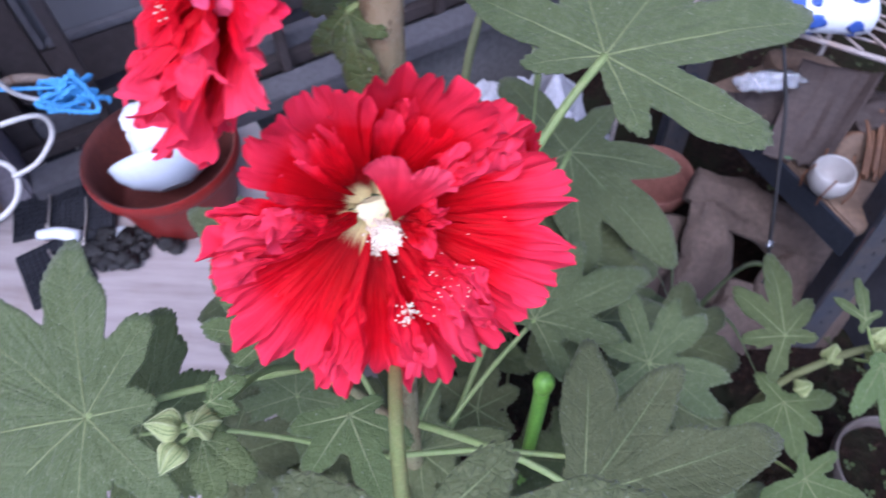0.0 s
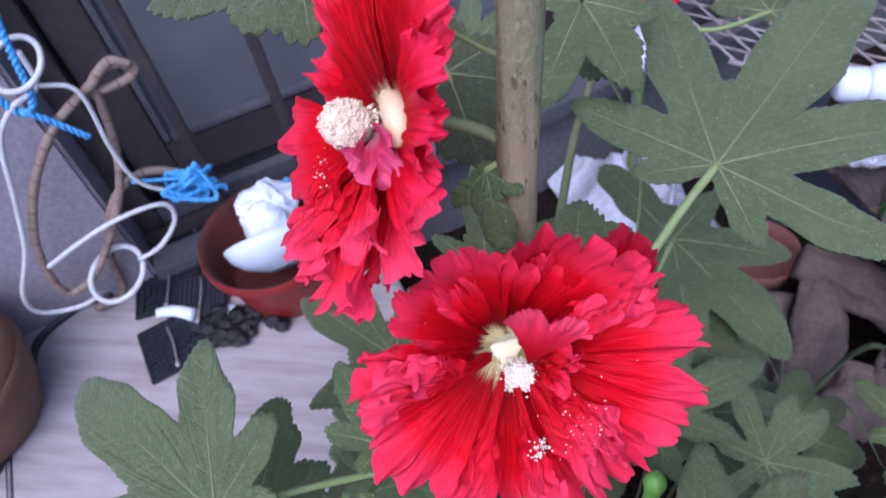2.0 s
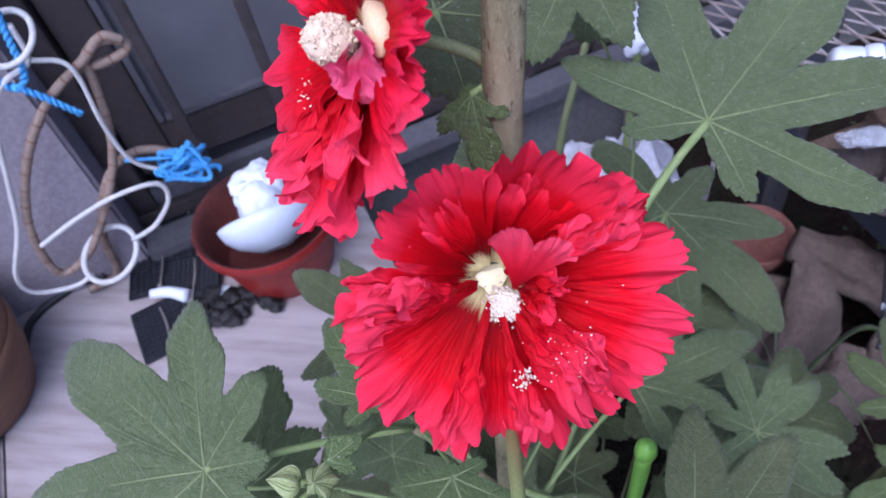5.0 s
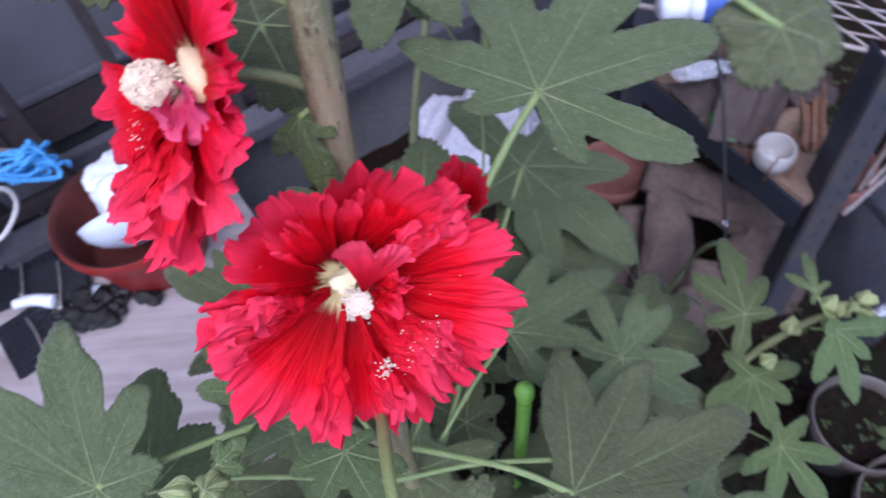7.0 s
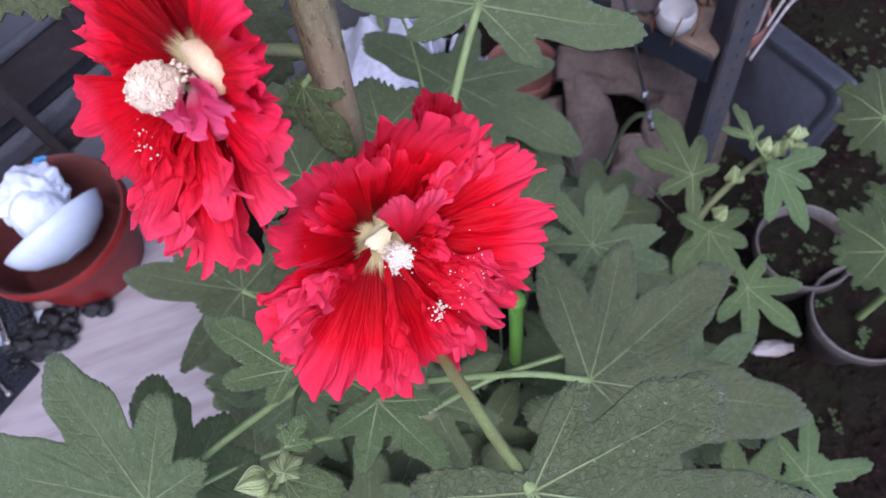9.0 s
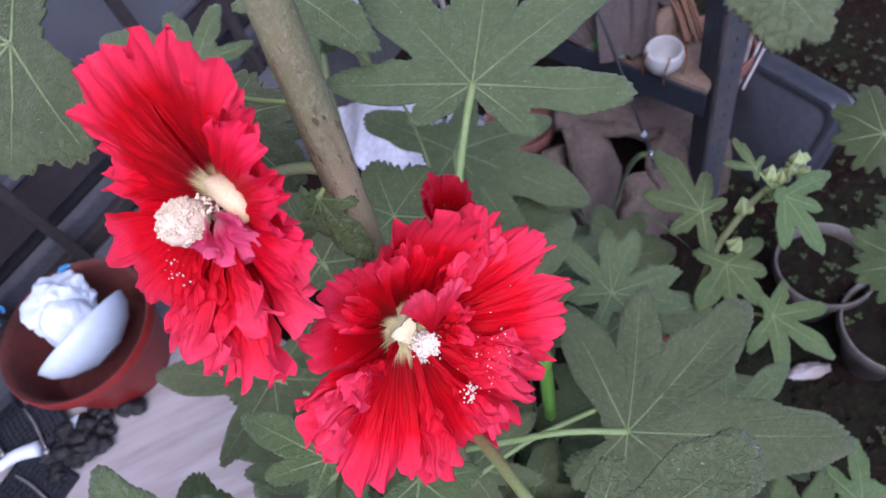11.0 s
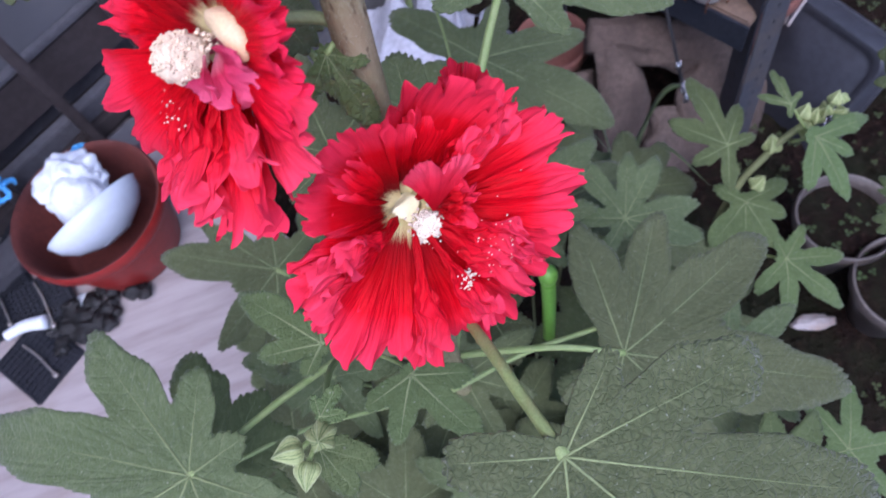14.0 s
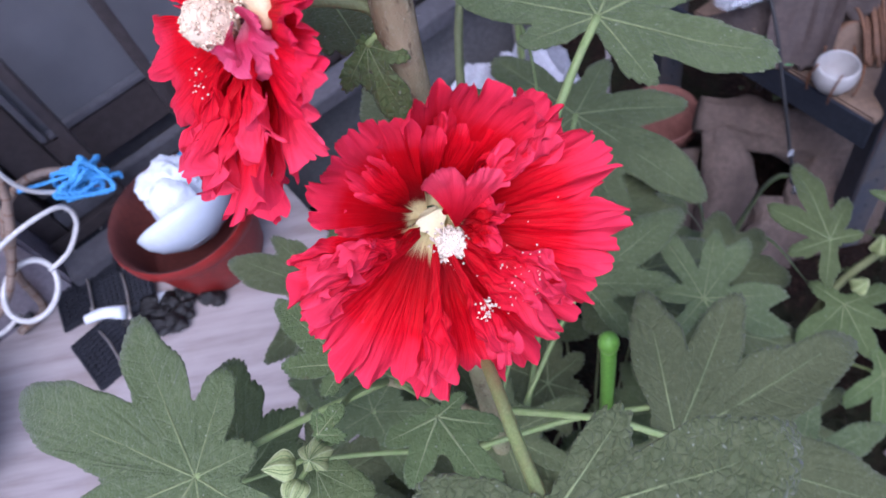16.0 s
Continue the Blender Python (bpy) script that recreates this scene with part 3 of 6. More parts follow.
# side branch that carries the buds and the lower leaves
stalk(holly, [(-0.034, 0.18, 0.36), (-0.065, 0.187, 0.41), (-0.09, 0.19, 0.443)], 0.0035, STEM, "branch", 0.0028)

# first flower, turned to the camera
f1 = flower_frame(holly, (-0.0107, 0.122, 0.6862), (0.207, -0.875, 0.437))
flower1 = part("flower", lathe([(0.0005, -0.0225), (0.0055, -0.0215), (0.0085, -0.0190), (0.0082, -0.0186), (0.0050, -0.0195), (0.0005, -0.0198)], 36, wob=0.04), CREAM, holly, "ruffled double red flower facing forward")
flower1.matrix_local = Matrix((f1[1], f1[2], f1[3])).transposed().to_4x4()
flower1.location = f1[0]
F0 = (Vector((0, 0, 0)), Vector((1, 0, 0)), Vector((0, 1, 0)), Vector((0, 0, 1)))
FA = (Vector((-0.001, 0.0055, 0)), F0[1], F0[2], F0[3])
# the smooth hollow petals above the heart
petal(flower1, FA, 113, 0.0410, 31, ruffle=0.0010, waves=1.2, lobes=6, notch=0.14, pleat=0.0001, lift=0.0030, curl=-0.001, depth=0.017, bowl=0.005, hollow=0.005, seed=1, cup=0.003, mat=RED_SMOOTH, fan=0.80, side=0.12)
petal(flower1, FA, 63, 0.0475, 27, ruffle=0.0018, waves=1.8, lobes=6, notch=0.14, pleat=0.0003, lift=0.0030, curl=0.003, depth=0.019, bowl=0.006, hollow=0.010, seed=2, cup=0.003, mat=RED_SMOOTH, side=0.20)
petals(flower1, FA, (
    # azimuth, length, half width, ruffle, waves, lobes, notch, lift, curl, depth, bowl, crumple, seed
    (89, 0.0330, 22, 0.0016, 1.6, 5, 0.13, -0.0040, 0.002, 0.015, 0, 0.0004, 15),
    (33, 0.0470, 15, 0.0028, 1.8, 4, 0.15, 0.0010, 0.000, 0.016, 0, 0.0016, 3),
    (8, 0.0510, 16, 0.0026, 1.6, 4, 0.15, 0.0022, -0.001, 0.016, 0, 0.0010, 4),
    (-22, 0.0535, 15, 0.0024, 1.4, 4, 0.15, 0.0030, -0.001, 0.016, 0, 0.0008, 18),
    (-51, 0.0545, 16, 0.0028, 1.8, 4, 0.15, 0.0000, -0.002, 0.014, 0, 0.0012, 5),
    (-75, 0.0565, 13, 0.0028, 1.8, 3, 0.15, -0.0010, -0.003, 0.014, 0, 0.0012, 9),
    (-103, 0.0535, 20, 0.0030, 1.8, 4, 0.17, 0.0024, -0.003, 0.016, 0, 0.0012, 6),
    (-149, 0.0480, 29, 0.0022, 1.8, 6, 0.17, 0.0012, -0.001, 0.017, 0.002, 0.0006, 7),
    (168, 0.0420, 17, 0.0036, 2.0, 4, 0.15, 0.0040, 0.000, 0.016, 0, 0.0026, 8),
    (50, 0.0400, 24, 0.0028, 1.8, 6, 0.13, -0.0045, 0.001, 0.014, 0, 0.0012, 10),
    (-120, 0.0400, 22, 0.0028, 1.8, 5, 0.13, -0.0030, -0.002, 0.013, 0, 0.0012, 11),
    (20, 0.0420, 20, 0.0028, 1.8, 5, 0.13, -0.0035, -0.002, 0.013, 0, 0.0012, 12),
    (-8, 0.0390, 22, 0.0028, 1.8, 5, 0.13, -0.0050, -0.002, 0.012, 0, 0.0012, 16),
    (-36, 0.0450, 20, 0.0028, 1.8, 5, 0.13, -0.0045, -0.002, 0.012, 0, 0.0012, 17),
    (-88, 0.0470, 20, 0.0028, 1.8, 5, 0.13, -0.0045, -0.002, 0.012, 0, 0.0012, 19),
    (118, 0.0320, 22, 0.0022, 1.8, 5, 0.19, -0.0035, 0.000, 0.014, 0, 0.0008, 13),
    (143, 0.0270, 22, 0.0014, 1.4, 4, 0.1, -0.0035, 0.000, 0.012, 0, 0.0006, 20),
    (-172, 0.0380, 20, 0.0028, 1.8, 5, 0.13, -0.0025, -0.001, 0.013, 0, 0.0012, 14),
))
petals(flower1, FA, (
    (157, 0.0250, 11, 0.0030, 2.6, 4, 0.15, 0.0068, 0.003, 0.016, 0, 0.0040, 21),
    (164, 0.0350, 10, 0.0034, 2.0, 4, 0.15, 0.0062, 0.001, 0.015, 0, 0.0036, 29),
    (178, 0.0390, 10, 0.0036, 1.8, 4, 0.15, 0.0055, 0.001, 0.015, 0, 0.0036, 26),
    (-44, 0.0360, 14, 0.0034, 2.4, 5, 0.15, 0.0042, 0.001, 0.015, 0, 0.0044, 22),
    (32, 0.0430, 10, 0.0034, 2.0, 4, 0.15, 0.0040, 0.001, 0.016, 0, 0.0046, 23),
    (34, 0.0340, 8, 0.0034, 2.0, 3, 0.15, 0.0052, 0.001, 0.016, 0, 0.0040, 27),
    (-56, 0.0440, 13, 0.0034, 2.0, 4, 0.15, 0.0044, 0.000, 0.015, 0, 0.0048, 24),
    (-114, 0.0450, 8, 0.0026, 1.4, 3, 0.15, 0.0056, 0.002, 0.014, 0, 0.0034, 25),
    (-84, 0.0460, 8, 0.0030, 1.4, 3, 0.15, 0.0050, 0.000, 0.014, 0, 0.0036, 28),
), RED_BACK)
# folded heart-shaped inner petal
fh = (Vector((0.0042, 0.0085, 0.0)), F0[1], F0[2], F0[3])
petal(flower1, fh, 66, 0.0225, 40, r0=0.001, depth=0.004, lift=0.0055, curl=0.0035, ruffle=0.0003, waves=1.0, lobes=2, notch=0.30, seed=31, mat=HEART, fan=0.62, pleat=0.0, side=0.05, na=60, cup=0.0016, bowl=-0.003, frill_depth=0.0)
petal(flower1, fh, 14, 0.0150, 24, r0=0.001, depth=0.004, lift=0.0016, curl=0.004, ruffle=0.0016, waves=1.2, lobes=3, notch=0.16, seed=33, mat=RED_SMOOTH, na=60, crumple=0.002)
petal(flower1, fh, -34, 0.0120, 22, r0=0.001, depth=0.006, lift=0.0010, curl=0.003, ruffle=0.0022, waves=1.4, lobes=3, notch=0.16, seed=34, mat=RED_SMOOTH, na=60, crumple=0.002)
# cream throat and white style
part("throat", lathe([(0.0046, -0.0126), (0.0040, -0.0127), (0.0030, -0.0128), (0.00002, -0.0129)], 40, wob=0.22), CREAM, flower1).location = FA[0]


def pollen_spot(a, b, ra, rb, h):
    def place(rnd):
        return Vector((a + rnd.gauss(0, ra), b + rnd.gauss(0, rb), h + rnd.uniform(-0.0006, 0.0016)))
    return place


part("anther_ball", grains(1700, pollen_spot(0.0022, -0.0008, 0.0023, 0.0024, -0.0082), 0.00062, 3), POLLEN, flower1)
tagged(part("pollen", grains(60, pollen_spot(0.0045, -0.0225, 0.0014, 0.0020, 0.0012), 0.0006, 5), POLLEN, flower1), kind="stuff")
tagged(part("pollen", grains(34, pollen_spot(0.018, -0.012, 0.006, 0.006, 0.0042), 0.00034, 6), POLLEN, flower1), kind="stuff")
# calyx and stalk behind the first flower
c1 = Vector((-0.0107, 0.122, 0.6862)) - 0.014 * unit((0.207, -0.875, 0.437))
stalk(holly, [c1 + Vector((-0.001, 0.004, -0.001)), c1 + Vector((-0.004, 0.014, -0.004)), (-0.016, 0.165, 0.668)], 0.0032, STALK, "flower_stalk")

# second flower, turned aside, with its pollen column
f2c, f2n = Vector((-0.0525, 0.161, 0.7585)), unit((-0.775, -0.42, 0.47))
f2 = flower_frame(holly, f2c, f2n)
flower2 = part("flower", lathe([(0.0005, -0.0150), (0.0030, -0.0142), (0.0052, -0.0122), (0.0058, -0.0112), (0.0050, -0.0118), (0.003, -0.0138)], 48, wob=0.14), CREAM, holly, "ruffled double red flower turned aside with cream pollen column")
flower2.matrix_local = Matrix((f2[1], f2[2], f2[3])).transposed().to_4x4()
flower2.location = f2[0]
petals(flower2, F0, (
    (-46, 0.049, 22, 0.0026, 1.6, 4, 0.16, 0.0030, 0.000, 0.012, 0.002, 0.0016, 45),
    (-84, 0.049, 25, 0.0028, 2.0, 5, 0.19, 0.0000, -0.001, 0.012, 0, 0.0020, 46),
    (-126, 0.054, 29, 0.0014, 1.2, 6, 0.19, 0.0025, -0.001, 0.014, 0.003, 0.0008, 47),
    (-64, 0.043, 22, 0.0026, 1.8, 4, 0.16, -0.0035, -0.002, 0.011, 0, 0.0018, 49),
    (126, 0.044, 26, 0.0024, 1.6, 4, 0.14, -0.0030, -0.002, 0.011, 0, 0.0018, 58),
    (76, 0.038, 26, 0.0024, 1.6, 6, 0.2, -0.0040, -0.002, 0.011, 0, 0.0018, 59),
    (-158, 0.045, 24, 0.0022, 1.6, 6, 0.2, -0.0025, -0.002, 0.011, 0, 0.0018, 60),
    (-112, 0.046, 24, 0.0026, 1.8, 6, 0.22, -0.0030, -0.002, 0.011, 0, 0.0018, 61),
))
petals(flower2, F0, (
    (150, 0.048, 30, 0.0020, 1.6, 5, 0.14, 0.0015, -0.002, 0.013, 0, 0.0012, 41),
    (98, 0.047, 30, 0.0026, 1.8, 5, 0.14, -0.0005, 0.000, 0.013, 0, 0.0014, 42),
    (178, 0.047, 24, 0.0022, 1.6, 6, 0.2, -0.0010, -0.002, 0.012, 0, 0.0014, 48),
), RED_SMOOTH)
petals(flower2, F0, (
    (52, 0.034, 25, 0.0020, 1.8, 4, 0.12, -0.0005, -0.004, 0.010, 0, 0.0006, 43),
    (6, 0.035, 26, 0.0020, 1.8, 4, 0.12, -0.0010, -0.004, 0.008, 0, 0.0006, 44),
    (28, 0.033, 26, 0.0020, 1.8, 4, 0.12, -0.0040, -0.002, 0.010, 0, 0.0006, 50),
), RED_CREAM)
petals(flower2, F0, (
    (-16, 0.042, 24, 0.0020, 1.8, 4, 0.12, -0.0030, -0.002, 0.010, 0, 0.0006, 62),
    (-66, 0.043, 13, 0.0034, 2.0, 4, 0.24, 0.0050, 0.002, 0.013, 0, 0.0044, 51),
    (-92, 0.044, 14, 0.0036, 2.2, 4, 0.24, 0.0060, 0.001, 0.013, 0, 0.0046, 52),
    (-78, 0.035, 12, 0.0034, 2.0, 4, 0.24, 0.0075, 0.001, 0.013, 0, 0.0044, 53),
    (-24, 0.034, 16, 0.0030, 1.6, 4, 0.22, 0.0030, -0.001, 0.011, 0.003, 0.0020, 55),
), RED_BACK)


def ball(rnd):
    d = Vector((rnd.gauss(0, 1), rnd.gauss(0, 1), rnd.gauss(0, 1))).normalized()
    return Vector((-0.001, -0.0017, 0.0018)) + Vector((d.x * 0.0064, d.y * 0.0064, d.z * 0.0072)) * (0.88 + 0.14 * noise.noise(d * 2.6) + rnd.uniform(0.0, 0.15))


part("anther_ball", grains(1900, ball, 0.00058, 8), ANTHER, flower2, "cream pollen-covered anther ball")
bm = blob((0.0065, 0.0065, 0.0073), 3, 0.12, 2.0, 3)
bmesh.ops.translate(bm, vec=(-0.001, -0.0017, 0.0018), verts=bm.verts)
part("anther_core", bm, ANTHER, flower2)
part("column", tube([(0, 0, -0.0145), (-0.0005, -0.0008, -0.008), (-0.001, -0.0017, -0.002)], (0.0020, 0.0016, 0.0018), 12, 6, 0.2), ROSE, flower2)
part("anther", grains(34, lambda rnd: Vector((rnd.gauss(0.001, 0.0022), rnd.gauss(0.002, 0.0022), rnd.uniform(-0.0075, -0.003))), 0.0009, 18), ANTHER, flower2)
# cream fold beside the anther ball
part("petaloid", tube([(0.002, 0.0085, -0.0075), (0.0065, 0.0108, -0.0050), (0.0115, 0.0115, -0.0040), (0.0160, 0.0098, -0.0040), (0.0180, 0.0055, -0.0045)], (0.0016, 0.0036, 0.0040, 0.0034, 0.0014), 14, 6, 0.25), PETALOID, flower2, "smooth cream petal fold")
# rose petaloids folded up beside the anther ball
fr = (Vector((0.0050, 0.0022, -0.0055)), F0[1], F0[2], F0[3])
for k, (az, ln, half, up_, arch) in enumerate(((-6, 0.0175, 44, 0.0052, 0.009), (-64, 0.0125, 46, 0.0080, 0.008), (24, 0.0140, 34, 0.0030, 0.006))):
    petal(flower2, fr, az, ln, half, r0=0.001, depth=0.004, lift=up_, curl=-0.006, ruffle=0.0007, waves=1.0, lobes=2, notch=0.14, seed=63 + k, mat=ROSE, na=60, ns=26, crumple=0.0006, side=0.2, cup=0.0012, bowl=arch, pleat=0.0001)
tagged(part("pollen", grains(30, pollen_spot(-0.006, -0.022, 0.003, 0.006, 0.0030), 0.00034, 9), POLLEN, flower2), kind="stuff")
c2 = f2c - 0.012 * f2n
stalk(holly, [c2, c2 + Vector((0.010, 0.005, -0.003)), (-0.017, 0.172, 0.742), (-0.0115, 0.171, 0.728)], 0.0018, STEM_GREEN, "flower_stalk", 0.0022)

# a small half-open flower behind the first one
f3 = flower_frame(holly, (0.026, 0.2255, 0.602), (0.10, -0.25, 0.95))
flower3 = part("flower", lathe([(0.0005, -0.010), (0.004, -0.008), (0.003, -0.002)], 14), BUDGREEN, holly, "half-open red flower")
flower3.matrix_local = Matrix((f3[1], f3[2], f3[3])).transposed().to_4x4()
flower3.location = f3[0]
flower3.scale = (0.78, 0.78, 0.80)
for k, (az, ln, half, up_) in enumerate(((20, 0.014, 40, 0.030), (95, 0.015, 38, 0.034), (165, 0.013, 42, 0.029), (240, 0.012, 40, 0.022), (305, 0.013, 38, 0.025), (130, 0.010, 36, 0.033))):
    petal(flower3, F0, az, ln, half, r0=0.004, depth=0.002, curl=up_, ruffle=0.0012, waves=1.4, lobes=4, notch=0.26, seed=71 + k, mat=RED_SMOOTH, na=60, ns=22, crumple=0.001, bowl=0.004)
stalk(holly, [(0.026, 0.227, 0.598), (0.020, 0.215, 0.56), (-0.02, 0.178, 0.52)], 0.0018)

# leaves of the front hollyhock
stalk(holly, [(0.084, 0.154, 0.401), (0.022, 0.161, 0.385), (-0.038, 0.152, 0.393), (-0.03, 0.18, 0.33)], 0.0019)
leaf(holly, (-0.185, 0.128, 0.509), [(-21, 108), (-60, 140), (-102, 114), (-140, 108), (174, 108), (127, 68), (19, 60, 0.36), (75, 36, 0.5)], wide=0.27, web=0.47, petiole=([(-0.14, 0.160, 0.477), (-0.09, 0.19, 0.443)], 0.0022), seed=1, label="large dusty green lobed leaf")
leaf(holly, (0.077, 0.302, 0.602), [(-13, 130, 0.24), (34, 168, 0.24), (74, 116, 0.26), (122, 94, 0.26), (-62, 88, 0.26), (-96, 44, 0.34), (157, 50, 0.30)], web=0.36, petiole=([(0.047, 0.262, 0.584), (-0.022, 0.178, 0.50)], 0.0024), seed=2, droop=0.05, label="large dusty green lobed leaf")
leaf(holly, (0.094, 0.468, 0.338), [(137, 146, 0.27), (95, 108, 0.29), (172, 120, 0.30), (40, 70, 0.34), (-120, 84, 0.32), (-37, 110, 0.30)], petiole=([(0.05, 0.37, 0.30), (-0.030, 0.178, 0.20)], 0.0026), seed=3, web=0.44, vein_r=0.0009)
leaf(holly, (0.085, 0.132, 0.397), [(3, 102, 0.29), (38, 110, 0.27), (73, 138, 0.27), (119, 164, 0.27), (156, 90, 0.28), (-107, 56), (-145, 60)], web=0.50, petiole=([(0.04, 0.15, 0.41), (-0.03, 0.18, 0.38)], 0.0024), seed=4, label="large dusty green lobed leaf")
leaf(holly, (0.003, 0.044, 0.676), [(46, 35, 0.26), (82, 66, 0.27), (118, 95, 0.22), (150, 88, 0.28), (-74, 36, 0.40), (-122, 40, 0.45), (-165, 60)], core=0.003, vein_r=0.0005, web=0.42, normal=(0, -0.38, 0.92), petiole=([(-0.001, 0.062, 0.671), (-0.007, 0.094, 0.654), (-0.02, 0.172, 0.575)], 0.0021), seed=5, mat=LEAF_ROUGH, blunt=11, crumple=0.10, teeth=0.0036, fold=0.10, droop=0.04, label="near wrinkled dusty green leaf")
leaf(holly, (-0.085, 0.157, 0.550), [(-40, 57, 0.30), (-80, 36, 0.32), (-132, 20, 0.40), (11, 22, 0.4), (80, 16, 0.4)], core=0.006, mat=LEAF_YOUNG, petiole=([(-0.077, 0.165, 0.52), (-0.075, 0.188, 0.43)], 0.0013), seed=6, teeth=0.003, vein_r=0.0007)
leaf(holly, (-0.052, 0.143, 0.490), [(110, 38, 0.34), (153, 57, 0.30), (-147, 42, 0.32), (-106, 35, 0.34), (60, 20, 0.4)], core=0.007, mat=LEAF_YOUNG, petiole=([(-0.06, 0.162, 0.46), (-0.085, 0.19, 0.44)], 0.0013), seed=7, teeth=0.0035, vein_r=0.0008)
leaf(holly, (-0.148, 0.315, 0.360), [(-62, 112), (-124, 86), (-40, 84), (-165, 92), (60, 60), (120, 64), (10, 70)], petiole=([(-0.09, 0.25, 0.33), (-0.036, 0.18, 0.26)], 0.0022), seed=8)
leaf(holly, (-0.090, 0.255, 0.768), [(-70, 55, 0.5), (-120, 62, 0.5), (-30, 66, 0.5), (20, 50, 0.5), (170, 50, 0.5), (-165, 48, 0.5)], petiole=([(-0.0836, 0.2486, 0.7579), (-0.0300, 0.1910, 0.7650), (-0.0088, 0.1706, 0.768)], 0.0008), seed=9)
leaf(holly, (0.006, 0.380, 0.652), [(-3, 50, 0.4), (45, 50, 0.4), (105, 42, 0.4), (152, 63, 0.36), (-161, 67, 0.36), (-77, 36, 0.4)], petiole=([(-0.004, 0.28, 0.735), (-0.007, 0.172, 0.79)], 0.0011), seed=10)
leaf(holly, (-0.043, 0.236, 0.716), [(-18, 34, 0.6), (48, 24, 0.6), (156, 40, 0.6), (-152, 26, 0.6), (100, 28, 0.6), (-70, 24, 0.6)], petiole=([(-0.03, 0.21, 0.70), (-0.016, 0.172, 0.68)], 0.0014), seed=11, core=0.014, vein_r=0.0008)
leaf(holly, (-0.0205, 0.1683, 0.7325), [(-126, 16, 0.34), (130, 13, 0.36), (179, 28, 0.30), (-155, 14, 0.3)], normal=(-0.15, -0.8, 0.55), petiole=([(-0.0165, 0.1695, 0.7345), (-0.0115, 0.171, 0.7335)], 0.0011), seed=12, teeth=0.0020, core=0.003, vein_r=0.00020, thick=0.0006, crumple=0.34, fold=0.25, droop=0.02, web=0.34, mat=LEAF_STEM, label="small young leaf on the stem")
leaf(holly, (-0.055, 0.305, 0.500), [(-6, 100), (50, 66), (-56, 48), (110, 52), (170, 48), (-120, 44)], petiole=([(-0.04, 0.25, 0.47), (-0.028, 0.177, 0.43)], 0.0018), seed=14)
leaf(holly, (0.004, 0.300, 0.520), [(57, 44, 0.6), (-40, 32, 0.6), (5, 46, 0.6), (120, 40, 0.6), (-110, 34, 0.6)], petiole=([(-0.005, 0.25, 0.49), (-0.027, 0.177, 0.46)], 0.0015), seed=15, core=0.016)
leaf(holly, (0.083, 0.104, 0.806), [(170, 12, 0.7), (120, 11, 0.7), (-140, 12, 0.7), (60, 11, 0.7), (0, 11, 0.7), (-70, 11, 0.7)], petiole=([(0.06, 0.12, 0.815), (-0.003, 0.166, 0.83)], 0.0007), seed=17, core=0.008, vein_r=0.00015, teeth=0.0016, label="near green leaf hanging from above")
leaf(holly, (0.013, 0.423, 0.596), [(144, 34, 0.6), (89, 28, 0.6), (177, 30, 0.6), (-100, 28, 0.6), (0, 30, 0.6)], petiole=([(0.05, 0.40, 0.50), (0.03, 0.30, 0.42), (-0.03, 0.178, 0.36)], 0.0011), seed=18, core=0.014)
leaf(holly, (-0.083, 0.500, 0.539), [(-4, 64), (36, 62), (-42, 97), (-100, 50), (160, 54), (90, 50)], petiole=([(-0.07, 0.4, 0.45), (-0.03, 0.18, 0.40)], 0.0016), seed=19)
# Takes the young-leaf green only to brighten it against the shade above
leaf(holly, (-0.2185, 0.1615, 0.380), [(-1, 92, 0.42), (46, 65, 0.46), (84, 61, 0.46), (-40, 66, 0.36), (130, 60, 0.4), (-100, 60, 0.4), (178, 60, 0.4)], petiole=([(-0.15, 0.17, 0.37), (-0.036, 0.182, 0.28)], 0.0018), seed=21, droop=0.03, mat=LEAF_YOUNG)
leaf(holly, (-0.205, 0.190, 0.235), [(10, 96, 0.42), (70, 90, 0.42), (125, 104, 0.42), (-50, 90, 0.4), (-110, 80, 0.4), (175, 90, 0.4)], petiole=([(-0.14, 0.19, 0.20), (-0.037, 0.183, 0.12)], 0.0018), seed=23)
leaf(holly, (-0.115, 0.105, 0.270), [(20, 70, 0.42), (80, 76, 0.42), (140, 84, 0.42), (-40, 80, 0.4), (-100, 86, 0.4), (-160, 80, 0.4)], petiole=([(-0.08, 0.14, 0.22), (-0.038, 0.184, 0.12)], 0.0018), seed=24)
leaf(holly, (0.060, 0.290, 0.330), [(30, 84), (63, 112), (99, 76), (150, 60), (-20, 70), (-80, 60)], petiole=([(0.02, 0.25, 0.30), (-0.034, 0.18, 0.27)], 0.002), seed=22)
leaf(holly, (-0.031, 0.188, 0.290), [(-75, 60), (77, 76), (124, 66), (-120, 56), (170, 70), (10, 60)], seed=29, petiole=([(-0.034, 0.181, 0.27)], 0.002))
leaf(holly, (-0.048, 0.088, 0.300), [(14, 56), (-43, 62), (86, 56), (140, 52), (-100, 60), (-150, 50)], petiole=([(-0.045, 0.12, 0.26), (-0.036, 0.182, 0.2)], 0.0018), seed=30)
leaf(holly, (-0.15, 0.245, 0.250), [(-10, 90), (40, 80), (-60, 96), (-110, 80), (100, 70), (160, 74)], petiole=([(-0.1, 0.22, 0.2), (-0.037, 0.183, 0.15)], 0.002), seed=33)
